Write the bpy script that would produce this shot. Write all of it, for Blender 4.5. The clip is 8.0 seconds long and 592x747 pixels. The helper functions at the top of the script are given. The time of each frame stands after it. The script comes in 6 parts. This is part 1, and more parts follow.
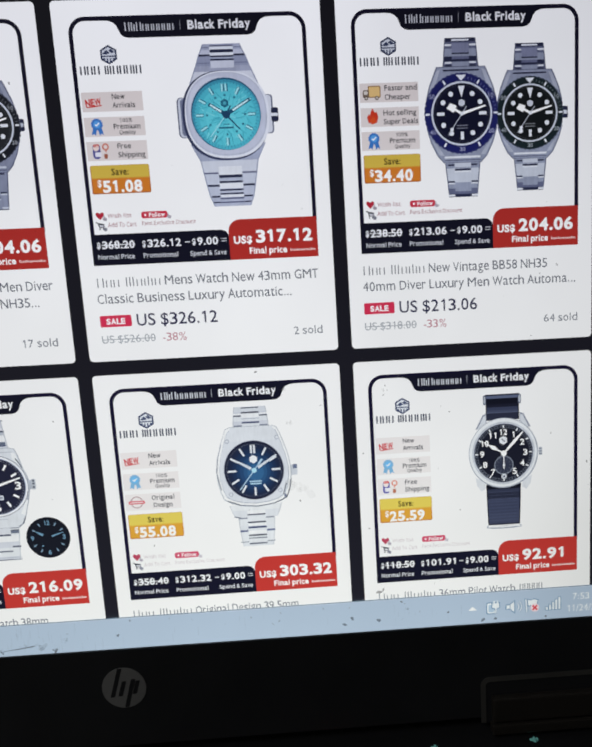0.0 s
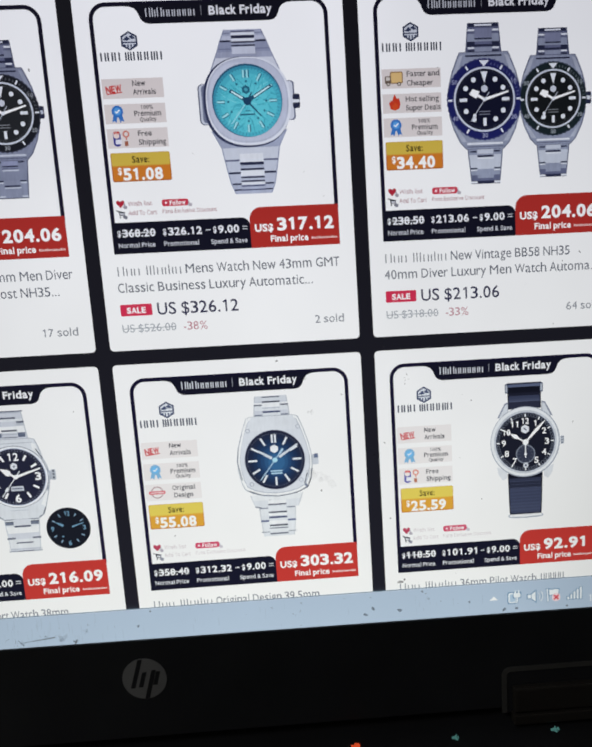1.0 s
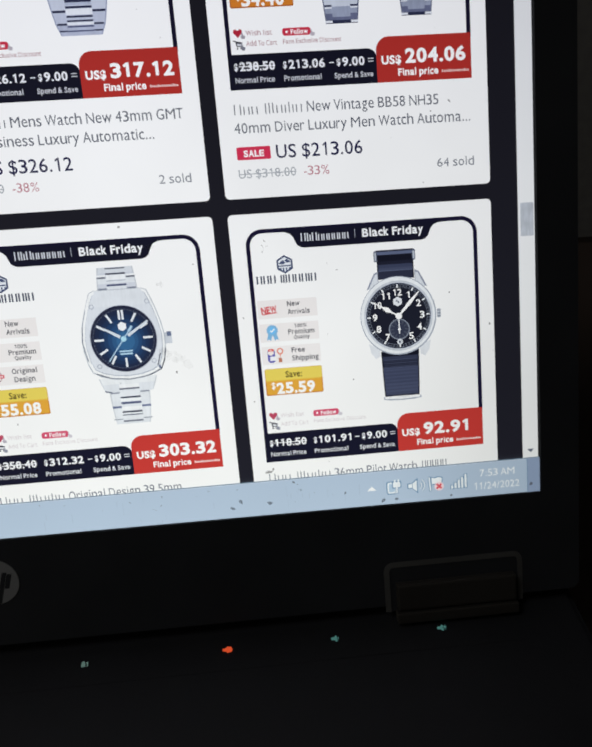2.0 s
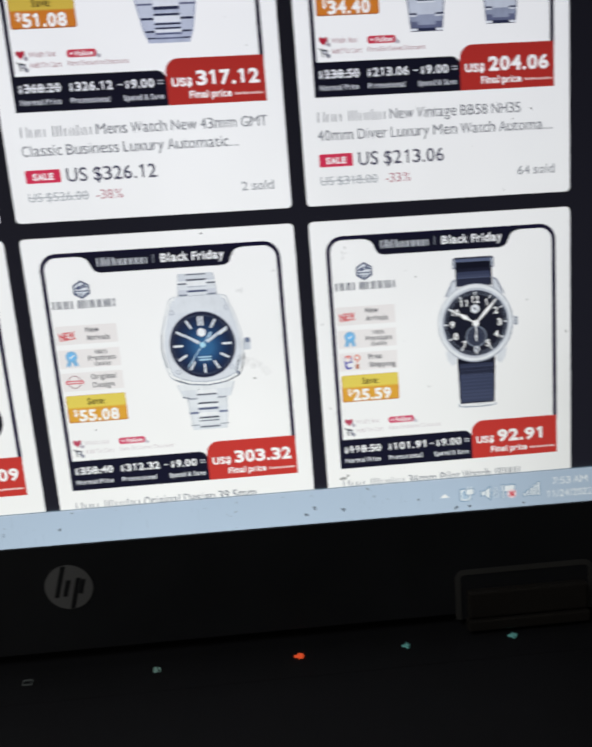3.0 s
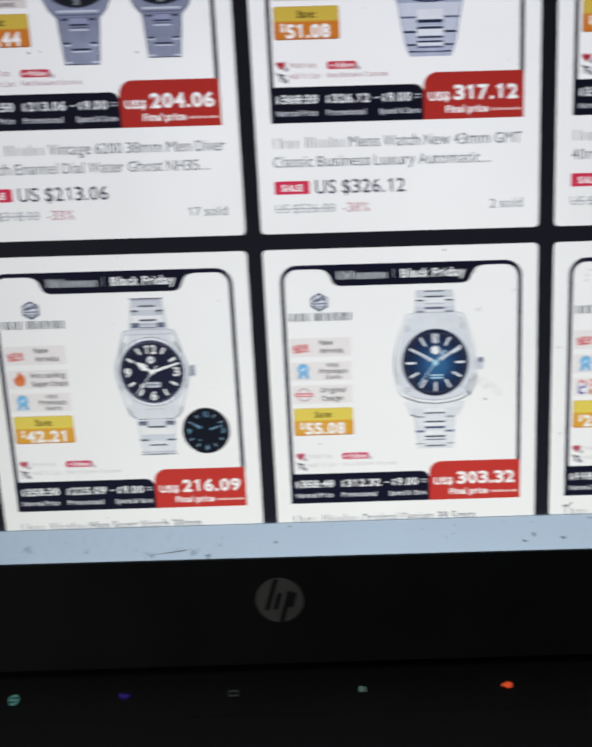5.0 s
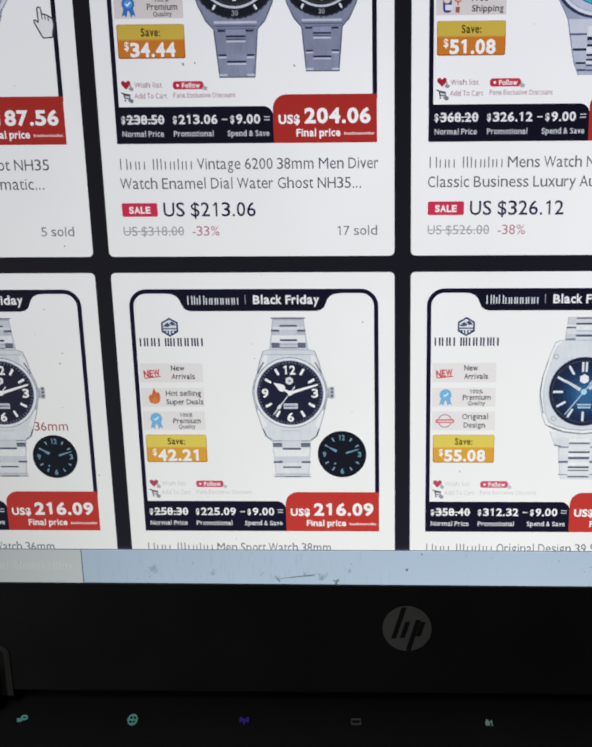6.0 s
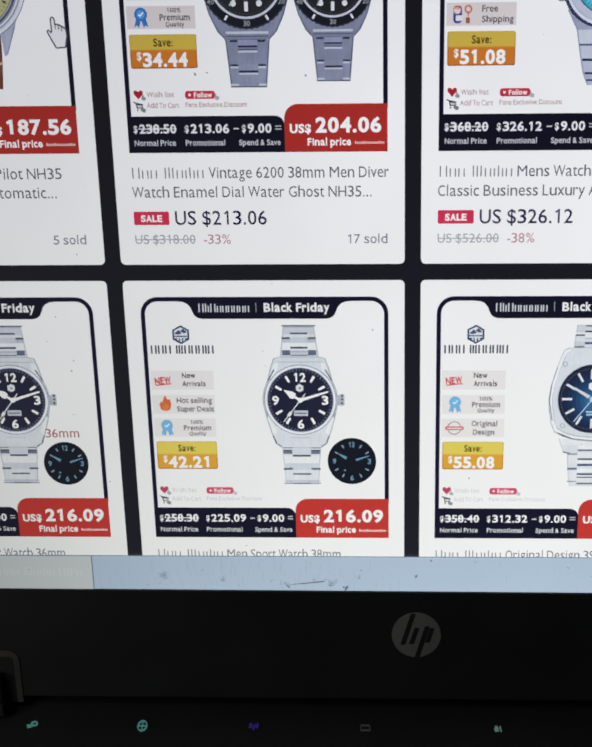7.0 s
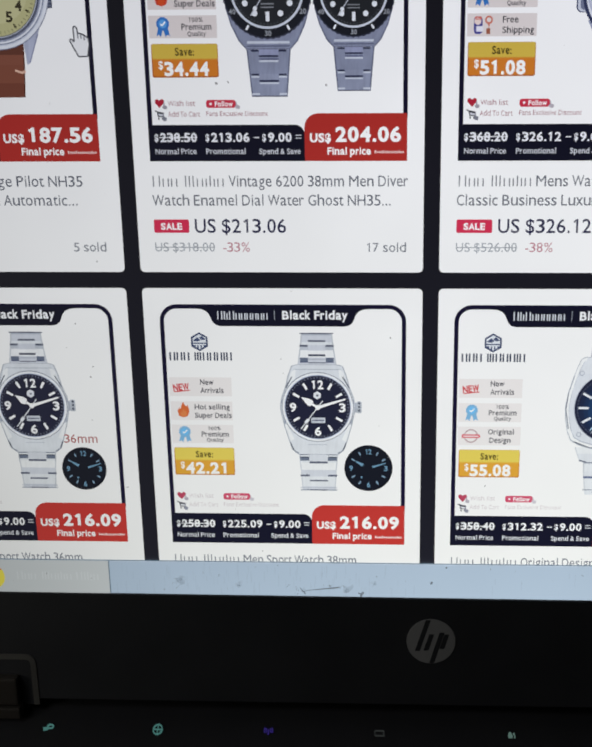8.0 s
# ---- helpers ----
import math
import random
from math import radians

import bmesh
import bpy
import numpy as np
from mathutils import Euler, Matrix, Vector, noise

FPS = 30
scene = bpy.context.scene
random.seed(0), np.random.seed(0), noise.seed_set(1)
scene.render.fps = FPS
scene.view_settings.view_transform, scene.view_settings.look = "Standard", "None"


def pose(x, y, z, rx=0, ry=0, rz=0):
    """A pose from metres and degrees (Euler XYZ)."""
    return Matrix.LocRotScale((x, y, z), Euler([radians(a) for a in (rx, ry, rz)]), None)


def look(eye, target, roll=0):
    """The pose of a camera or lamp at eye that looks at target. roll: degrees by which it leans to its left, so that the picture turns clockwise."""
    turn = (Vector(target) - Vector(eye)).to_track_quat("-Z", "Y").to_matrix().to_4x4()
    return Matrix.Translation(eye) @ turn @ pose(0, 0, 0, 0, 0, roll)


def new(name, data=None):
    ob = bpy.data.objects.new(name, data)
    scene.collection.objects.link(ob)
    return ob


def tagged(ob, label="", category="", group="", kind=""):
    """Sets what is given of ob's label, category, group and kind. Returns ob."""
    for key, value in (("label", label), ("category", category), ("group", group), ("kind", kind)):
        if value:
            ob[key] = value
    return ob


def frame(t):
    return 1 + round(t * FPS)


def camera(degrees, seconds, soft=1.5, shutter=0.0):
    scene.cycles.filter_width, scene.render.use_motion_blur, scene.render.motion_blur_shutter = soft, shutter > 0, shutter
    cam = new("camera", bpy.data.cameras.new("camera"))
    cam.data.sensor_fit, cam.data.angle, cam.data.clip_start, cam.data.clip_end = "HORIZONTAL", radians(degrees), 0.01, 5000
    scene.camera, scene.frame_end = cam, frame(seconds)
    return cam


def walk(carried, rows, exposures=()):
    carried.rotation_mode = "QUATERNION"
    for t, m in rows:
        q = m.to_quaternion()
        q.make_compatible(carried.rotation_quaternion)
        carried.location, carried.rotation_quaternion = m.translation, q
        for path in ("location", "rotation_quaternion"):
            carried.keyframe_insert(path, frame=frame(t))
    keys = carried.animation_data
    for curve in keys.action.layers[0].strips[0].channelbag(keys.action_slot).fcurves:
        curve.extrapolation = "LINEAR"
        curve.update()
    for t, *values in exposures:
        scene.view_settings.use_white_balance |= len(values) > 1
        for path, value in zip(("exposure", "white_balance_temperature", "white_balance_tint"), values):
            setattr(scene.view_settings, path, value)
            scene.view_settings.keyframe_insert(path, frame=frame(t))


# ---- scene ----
# A laptop in a dark room, its lid tilted back, a shop page on the screen.
# Lengths on the lid are in centimetres: x to the right, z up along the lid, y away from the viewer.
CM = 0.01
LEAN = 20.0            # the lid's lean behind the upright, degrees
AXIS = -5.7            # where the lid's plane meets the keyboard deck
DECK = 0.032           # height of the deck above the desk, metres
SKEW = -0.022          # the panel sits a little out of square
LID = pose(0, 0, DECK, -LEAN) @ Matrix.Translation((0, 0, -AXIS * CM))

cam = camera(41.0, 8.0, soft=2.5, shutter=0.35)
# seconds, eye on the lid's axes (cm), yaw, pitch and roll (degrees)
PATH = [
    (0, 4.332, -24.627, 11.968, -3.335, -10.711, -2.431),
    (0.5, 3.855, -24.550, 11.750, -3.487, -10.547, -2.594),
    (1, 3.666, -24.481, 11.756, -3.313, -11.012, -2.623),
    (1.2, 3.955, -24.254, 11.428, -3.130, -11.310, -2.816),
    (1.3, 5.076, -24.261, 10.738, -2.089, -11.312, -2.822),
    (1.4, 6.256, -23.528, 9.620, -2.614, -12.234, -2.818),
    (1.5, 7.303, -23.391, 8.348, -2.799, -11.822, -3.264),
    (1.7, 7.610, -23.319, 8.074, -3.843, -12.561, -3.517),
    (2.8, 6.595, -23.289, 8.271, -4.345, -13.111, -3.669),
    (3, 5.414, -23.144, 8.319, -3.865, -12.610, -3.371),
    (3.5, 4.090, -22.852, 8.928, -2.266, -12.588, -2.662),
    (4, 3.987, -22.817, 8.958, -1.740, -12.600, -2.323),
    (4.5, 3.541, -22.837, 9.057, -1.609, -12.633, -2.121),
    (4.7, 2.646, -22.804, 8.868, -1.358, -12.242, -1.943),
    (4.8, 1.857, -22.618, 8.862, -0.993, -12.460, -1.840),
    (4.9, 0.887, -22.436, 8.905, -0.770, -12.626, -1.770),
    (5, 0.136, -22.462, 8.821, -0.263, -12.109, -1.620),
    (5.2, -1.976, -21.890, 9.195, 0.758, -12.432, -1.206),
    (6.5, -3.373, -21.659, 9.622, 1.379, -12.614, -0.288),
    (7, -3.536, -21.765, 9.693, 1.316, -12.309, -0.316),
    (7.5, -3.593, -21.722, 9.892, 1.455, -12.632, -0.152),
    (8, -3.928, -21.839, 9.949, 1.591, -12.381, -0.031),
]
walk(cam, [(t, LID @ pose(x * CM, y * CM, z * CM, 90 + pitch, 0, yaw) @ pose(0, 0, 0, 0, 0, roll))
           for t, x, y, z, yaw, pitch, roll in PATH],
     [(0, -0.02), (1, -0.03), (1.5, 0.05), (3, 0.05), (3.5, -0.05), (4.5, -0.07), (5, -0.03), (7, 0.0), (8, 0.0)])

# ---- light: a dim room, the screen gives the rest ----
world = bpy.data.worlds.new("world")
scene.world = world
world.use_nodes = True
world.node_tree.nodes["Background"].inputs[0].default_value = (0.9, 0.95, 1.0, 1)
world.node_tree.nodes["Background"].inputs[1].default_value = 0.02
# added lamp without a fixture, stands in for the room's faint ambient light
lamp = bpy.data.lights.new("room_fill_light", "AREA")
lamp.shape, lamp.size, lamp.energy, lamp.color = "DISK", 0.9, 7.5, (0.95, 0.97, 1.0)
new("room_fill_light", lamp).matrix_world = look((-1.1, -0.6, 2.3), (0, 0, 0.05))
# added fill without a fixture, close by to brighten the left hinge
lamp = bpy.data.lights.new("hinge_fill_light", "AREA")
lamp.shape, lamp.size, lamp.energy, lamp.color = "DISK", 0.05, 0.04, (1.0, 0.95, 0.86)
new("hinge_fill_light", lamp).matrix_world = look((-0.27, -0.09, 0.13), (-0.15, 0.0, 0.04))


# ---- materials ----
def rgb(r, g, b):
    """Linear colour from the 0 to 255 values of a screen."""
    return tuple(((v / 255) / 12.92 if v <= 10 else ((v / 255 + 0.055) / 1.055) ** 2.4) for v in (r, g, b)) + (1.0,)


LOW, HIGH = (LID @ Vector((0, 0, -0.018))).z, (LID @ Vector((0, 0, 0.177))).z
PIXEL_MATS = {}


def screen_color(r, g, b):
    """Light of one screen colour. A twisted-nematic panel seen at an angle, put into the emission by position: paler in
    the mid tones and warmer towards its foot, dimmer towards its sides.
    """
    key = (r, g, b)
    if key in PIXEL_MATS:
        return PIXEL_MATS[key]
    m = bpy.data.materials.new("screen_%d_%d_%d" % key)
    m.use_nodes = True
    nt = m.node_tree
    n, link = nt.nodes, nt.links
    p = n["Principled BSDF"]
    p.inputs["Base Color"].default_value = (0.015, 0.015, 0.017, 1)
    p.inputs["Roughness"].default_value = 0.55
    geo = n.new("ShaderNodeNewGeometry")
    sep = n.new("ShaderNodeSeparateXYZ")
    link.new(geo.outputs["Position"], sep.inputs[0])

    def ramp(low, high):
        mr = n.new("ShaderNodeMapRange")
        mr.inputs["From Min"].default_value, mr.inputs["From Max"].default_value = LOW, HIGH
        mr.inputs["To Min"].default_value, mr.inputs["To Max"].default_value = low, high
        link.new(sep.outputs["Z"], mr.inputs["Value"])
        return mr.outputs["Result"]

    base = rgb(r, g, b)
    tint = n.new("ShaderNodeCombineColor")
    back = n.new("ShaderNodeCombineColor")
    for i in range(3):
        # 1 - (1 - c) ** k, with k rising towards the foot
        po = n.new("ShaderNodeMath")
        po.operation = "POWER"
        po.inputs[0].default_value = 1 - base[i]
        link.new(ramp(PALE[i], PALE[3]), po.inputs[1])
        su = n.new("ShaderNodeMath")
        su.operation = "SUBTRACT"
        su.inputs[0].default_value = 1.0
        link.new(po.outputs[0], su.inputs[1])
        link.new(su.outputs[0], back.inputs[i])
    for i, (lo, hi) in enumerate(TINT):
        link.new(ramp(lo, hi), tint.inputs[i])
    mul = n.new("ShaderNodeMix")
    mul.data_type, mul.blend_type = "RGBA", "MULTIPLY"
    mul.inputs[0].default_value = 1.0
    link.new(back.outputs[0], mul.inputs[6])
    link.new(tint.outputs[0], mul.inputs[7])
    # faint unevenness of the backlight
    noi = n.new("ShaderNodeTexNoise")
    noi.inputs["Scale"].default_value, noi.inputs["Detail"].default_value = 18.0, 3.0
    link.new(geo.outputs["Position"], noi.inputs["Vector"])
    st = n.new("ShaderNodeMapRange")
    st.inputs["To Min"].default_value, st.inputs["To Max"].default_value = 0.89, 1.06
    link.new(noi.outputs[0], st.inputs["Value"])
    # viewing-angle dimming of both sides, put into the emission along x
    side = n.new("ShaderNodeMapRange")
    side.inputs["From Min"].default_value, side.inputs["From Max"].default_value = -0.15, 0.0
    side.inputs["To Min"].default_value, side.inputs["To Max"].default_value = 0.73, 1.0
    link.new(sep.outputs["X"], side.inputs["Value"])
    lit = n.new("ShaderNodeMath")
    lit.operation = "MULTIPLY"
    link.new(st.outputs["Result"], lit.inputs[0])
    link.new(side.outputs["Result"], lit.inputs[1])
    edge = n.new("ShaderNodeMapRange")
    edge.inputs["From Min"].default_value, edge.inputs["From Max"].default_value = 0.07, 0.17
    edge.inputs["To Min"].default_value, edge.inputs["To Max"].default_value = 1.0, 0.84
    link.new(sep.outputs["X"], edge.inputs["Value"])
    both = n.new("ShaderNodeMath")
    both.operation = "MULTIPLY"
    link.new(lit.outputs[0], both.inputs[0])
    link.new(edge.outputs["Result"], both.inputs[1])
    # towards the lower corners the emission is turned down further, by position
    reach = []
    for lo, hi in ((-0.075, -0.17), (0.12, 0.21)):
        q = n.new("ShaderNodeMapRange")
        q.inputs["From Min"].default_value, q.inputs["From Max"].default_value = lo, hi
        link.new(sep.outputs["X"], q.inputs["Value"])
        reach.append(q.outputs["Result"])
    far = n.new("ShaderNodeMath")
    far.operation = "MAXIMUM"
    link.new(reach[0], far.inputs[0])
    link.new(reach[1], far.inputs[1])
    down = n.new("ShaderNodeMapRange")
    down.inputs["From Min"].default_value, down.inputs["From Max"].default_value = LOW + 0.085, LOW
    link.new(sep.outputs["Z"], down.inputs["Value"])
    corner = n.new("ShaderNodeMath")
    corner.operation = "MULTIPLY"
    link.new(far.outputs[0], corner.inputs[0])
    link.new(down.outputs["Result"], corner.inputs[1])
    drop = n.new("ShaderNodeMath")
    drop.operation = "MULTIPLY_ADD"
    link.new(corner.outputs[0], drop.inputs[0])
    drop.inputs[1].default_value, drop.inputs[2].default_value = -0.38, 1.0
    whole = n.new("ShaderNodeMath")
    whole.operation = "MULTIPLY"
    link.new(both.outputs[0], whole.inputs[0])
    link.new(drop.outputs[0], whole.inputs[1])
    shown = mul.outputs[2]
    if 5 <= b - r <= 45 and 85 < r < 236 and g - r < 12:
        # pictures of steel: brushed streaks and broad reflections
        mp = n.new("ShaderNodeMapping")
        mp.inputs["Scale"].default_value = (1500, 260, 260)
        link.new(geo.outputs["Position"], mp.inputs["Vector"])
        streak = n.new("ShaderNodeTexNoise")
        streak.inputs["Scale"].default_value, streak.inputs["Detail"].default_value = 1.0, 3.0
        link.new(mp.outputs[0], streak.inputs["Vector"])
        broad = n.new("ShaderNodeTexNoise")
        broad.inputs["Scale"].default_value, broad.inputs["Detail"].default_value = 260.0, 2.0
        link.new(geo.outputs["Position"], broad.inputs["Vector"])
        add = n.new("ShaderNodeMath")
        link.new(streak.outputs[0], add.inputs[0])
        link.new(broad.outputs[0], add.inputs[1])
        rng2 = n.new("ShaderNodeMapRange")
        rng2.inputs["From Min"].default_value, rng2.inputs["From Max"].default_value = 0.7, 1.3
        rng2.inputs["To Min"].default_value, rng2.inputs["To Max"].default_value = (0.93, 1.04) if r > 185 else (0.84, 1.09)
        link.new(add.outputs[0], rng2.inputs["Value"])
        sheen = n.new("ShaderNodeMix")
        sheen.data_type, sheen.blend_type = "RGBA", "MULTIPLY"
        sheen.inputs[0].default_value = 1.0
        link.new(shown, sheen.inputs[6])
        link.new(rng2.outputs["Result"], sheen.inputs[7])
        shown = sheen.outputs[2]
    link.new(shown, p.inputs["Emission Color"])
    link.new(whole.outputs[0], p.inputs["Emission Strength"])
    PIXEL_MATS[key] = m
    return m


PALE = (2.1, 2.25, 2.3, 0.8)                             # red, green, blue at the foot; all at the top
TINT = ((0.905, 0.765), (0.925, 0.775), (0.90, 0.835))      # red, green, blue: foot, top


def surface(name, color, rough, metal=0.0, grain=900.0, bump=0.15, wear=0.25, spec=0.5):
    """A solid with fine grain, uneven gloss and slight blotches."""
    m = bpy.data.materials.new(name)
    m.use_nodes = True
    n, link = m.node_tree.nodes, m.node_tree.links
    p = n["Principled BSDF"]
    p.inputs["Metallic"].default_value = metal
    p.inputs["Specular IOR Level"].default_value = spec
    geo = n.new("ShaderNodeTexCoord")
    big = n.new("ShaderNodeTexNoise")
    big.inputs["Scale"].default_value, big.inputs["Detail"].default_value = 35.0, 4.0
    fine = n.new("ShaderNodeTexNoise")
    fine.inputs["Scale"].default_value = grain
    for t in (big, fine):
        link.new(geo.outputs["Object"], t.inputs["Vector"])
    mix = n.new("ShaderNodeMix")
    mix.data_type = "RGBA"
    mix.inputs[6].default_value = tuple(c * (1 - wear) for c in color) + (1,)
    mix.inputs[7].default_value = tuple(min(1, c * (1 + wear)) for c in color) + (1,)
    link.new(big.outputs[0], mix.inputs[0])
    link.new(mix.outputs[2], p.inputs["Base Color"])
    ro = n.new("ShaderNodeMapRange")
    ro.inputs["To Min"].default_value, ro.inputs["To Max"].default_value = max(0.02, rough - 0.12), min(1, rough + 0.12)
    link.new(big.outputs[0], ro.inputs["Value"])
    link.new(ro.outputs["Result"], p.inputs["Roughness"])
    bp = n.new("ShaderNodeBump")
    bp.inputs["Strength"].default_value, bp.inputs["Distance"].default_value = bump, 0.0002
    link.new(fine.outputs[0], bp.inputs["Height"])
    link.new(bp.outputs[0], p.inputs["Normal"])
    return m


def glow(name, color, strength):
    m = bpy.data.materials.new(name)
    m.use_nodes = True
    p = m.node_tree.nodes["Principled BSDF"]
    p.inputs["Base Color"].default_value = (0.02, 0.02, 0.02, 1)
    p.inputs["Emission Color"].default_value = color
    p.inputs["Emission Strength"].default_value = strength
    return m


BEZEL = surface("black_bezel_plastic", (0.030, 0.031, 0.034), 0.6, spec=0.3)
DECKM = surface("black_deck_metal", (0.020, 0.020, 0.022), 0.65, grain=1500, spec=0.12)
LOGO = surface("grey_badge_metal", (0.30, 0.30, 0.293), 0.5, 0.1)
HINGE = surface("grey_hinge_metal", (0.15, 0.147, 0.135), 0.36, 0.4)
COVER = surface("brown_grey_hinge_metal", (0.055, 0.049, 0.042), 0.36, 0.3)
RUBBER = surface("dark_rubber", (0.02, 0.02, 0.02), 0.8)
WOOD = surface("dark_desk_wood", (0.06, 0.04, 0.03), 0.5, grain=120)
PAINT = surface("wall_paint", (0.35, 0.33, 0.3), 0.85, grain=300)
DUST = surface("grey_dust", (0.22, 0.21, 0.2), 0.9)
DUST.node_tree.nodes["Principled BSDF"].inputs["Alpha"].default_value = 0.6

# screen colours
WHITE, PAGE, INK, NAVY = (255, 255, 255), (21, 20, 27), (14, 14, 29), (14, 10, 35)
RED, ORANGE, GOLD, TAG = (166, 42, 37), (207, 119, 39), (210, 178, 72), (226, 216, 214)
# ORANGE as the panel's foot shows it, its yellow shift put into the colour
ORANGE_WASHED = (204, 134, 44)
GREY, DARK, PALEG = (90, 92, 102), (40, 40, 50), (150, 152, 158)
ROSE = (200, 42, 72)
S_HI, S_MID, S_LOW, S_LINE = (222, 225, 236), (172, 176, 198), (132, 136, 162), (66, 70, 96)


# ---- flat artwork on the screen ----
CAP = 0.70             # height of a capital
XHEIGHT, ASCENT = CAP * 0.75, CAP * 1.06
# set widths of a plain humanist sans, in units of which a capital is 1462 high
UNIT = CAP / 1462
ADVANCE = dict(zip("abcdefghijklmnopqrstuvwxyz", (1139, 1255, 975, 1255, 1149, 694, 1122, 1257, 518, 518, 1075, 518, 1905, 1257, 1237, 1255, 1255, 836, 977, 723, 1257, 1020, 1593, 1073, 1024, 958)))
ADVANCE.update(zip("ABCDEFGHIJKLMNOPQRSTUVWXYZ", (1296, 1327, 1292, 1493, 1139, 1057, 1491, 1511, 571, 547, 1257, 1063, 1849, 1544, 1595, 1233, 1595, 1266, 1124, 1133, 1491, 1219, 1896, 1182, 1147, 1169)))
ADVANCE.update({" ": 532, ".": 545, "-": 659, "%": 1686, "&": 1487, ":": 545, "/": 752})
GLYPHS, LETTERS = {}, {}


def glyph(ch, bold):
    """Outline of one character in the built-in type: vertices, faces, left and right end, top."""
    key = (ch, bold)
    if key not in GLYPHS:
        cu = bpy.data.curves.new("writing", "FONT")
        cu.body, cu.size, cu.resolution_u, cu.offset = ch, 1.0, 3, bold
        ob = new("writing", cu)
        me = bpy.data.meshes.new_from_object(ob.evaluated_get(bpy.context.evaluated_depsgraph_get()))
        vs = [(v.co.x, v.co.y) for v in me.vertices]
        fs = [tuple(p.vertices) for p in me.polygons]
        bpy.data.objects.remove(ob)
        bpy.data.curves.remove(cu)
        bpy.data.meshes.remove(me)
        GLYPHS[key] = (vs, fs, min(v[0] for v in vs), max(v[0] for v in vs), max(v[1] for v in vs))
    return GLYPHS[key]


def letters(body, bold):
    """A line of writing as vertices, faces and its extent: the built-in type with a taller lower case, even figures and a flagged 1."""
    key = (body, bold)
    if key in LETTERS:
        return LETTERS[key]
    cap, low, tall = (glyph(c, bold)[4] for c in "Hxl")
    stem = glyph("l", bold)[3] - glyph("l", bold)[2]
    vs, fs, at = [], [], 0.0
    for ch in body:
        adv = ADVANCE.get(ch, 1169) * UNIT * (1 + 1.6 * bold)
        if ch == "1":
            k, c, f = len(vs), at + adv * 0.66 - stem, CAP * 0.22
            vs += [(c, 0), (c + stem, 0), (c + stem, CAP), (c + stem * 0.2, CAP), (c - f, CAP - 0.8 * f), (c - f + stem * 0.5, CAP - 0.8 * f - stem * 0.75), (c, CAP - 0.2 * f - stem * 0.85)]
            fs.append(tuple(range(k, k + 7)))
        elif ch != " ":
            gv, gf, lo, hi, top = glyph(ch, bold)
            side = adv * (0.01 if ch in "AVWYTXZvwyxzft" else 0.085 - bold)
            sx = 1.0 if ch in "ilIj.:-" else (adv - 2 * side) / (hi - lo)
            left = at + (adv - (hi - lo) * sx) / 2
            k = len(vs)
            for x, y in gv:
                if ch.islower() and y > 0:
                    y = y * XHEIGHT / low if y <= low else XHEIGHT + (y - low) * (ASCENT - XHEIGHT) / (tall - low)
                else:
                    y *= CAP / cap
                vs.append((left + (x - lo) * sx, y))
            fs += [tuple(k + i for i in f) for f in gf]
        at += adv
    LETTERS[key] = (vs, fs, min(v[0] for v in vs), max(v[0] for v in vs))
    return LETTERS[key]


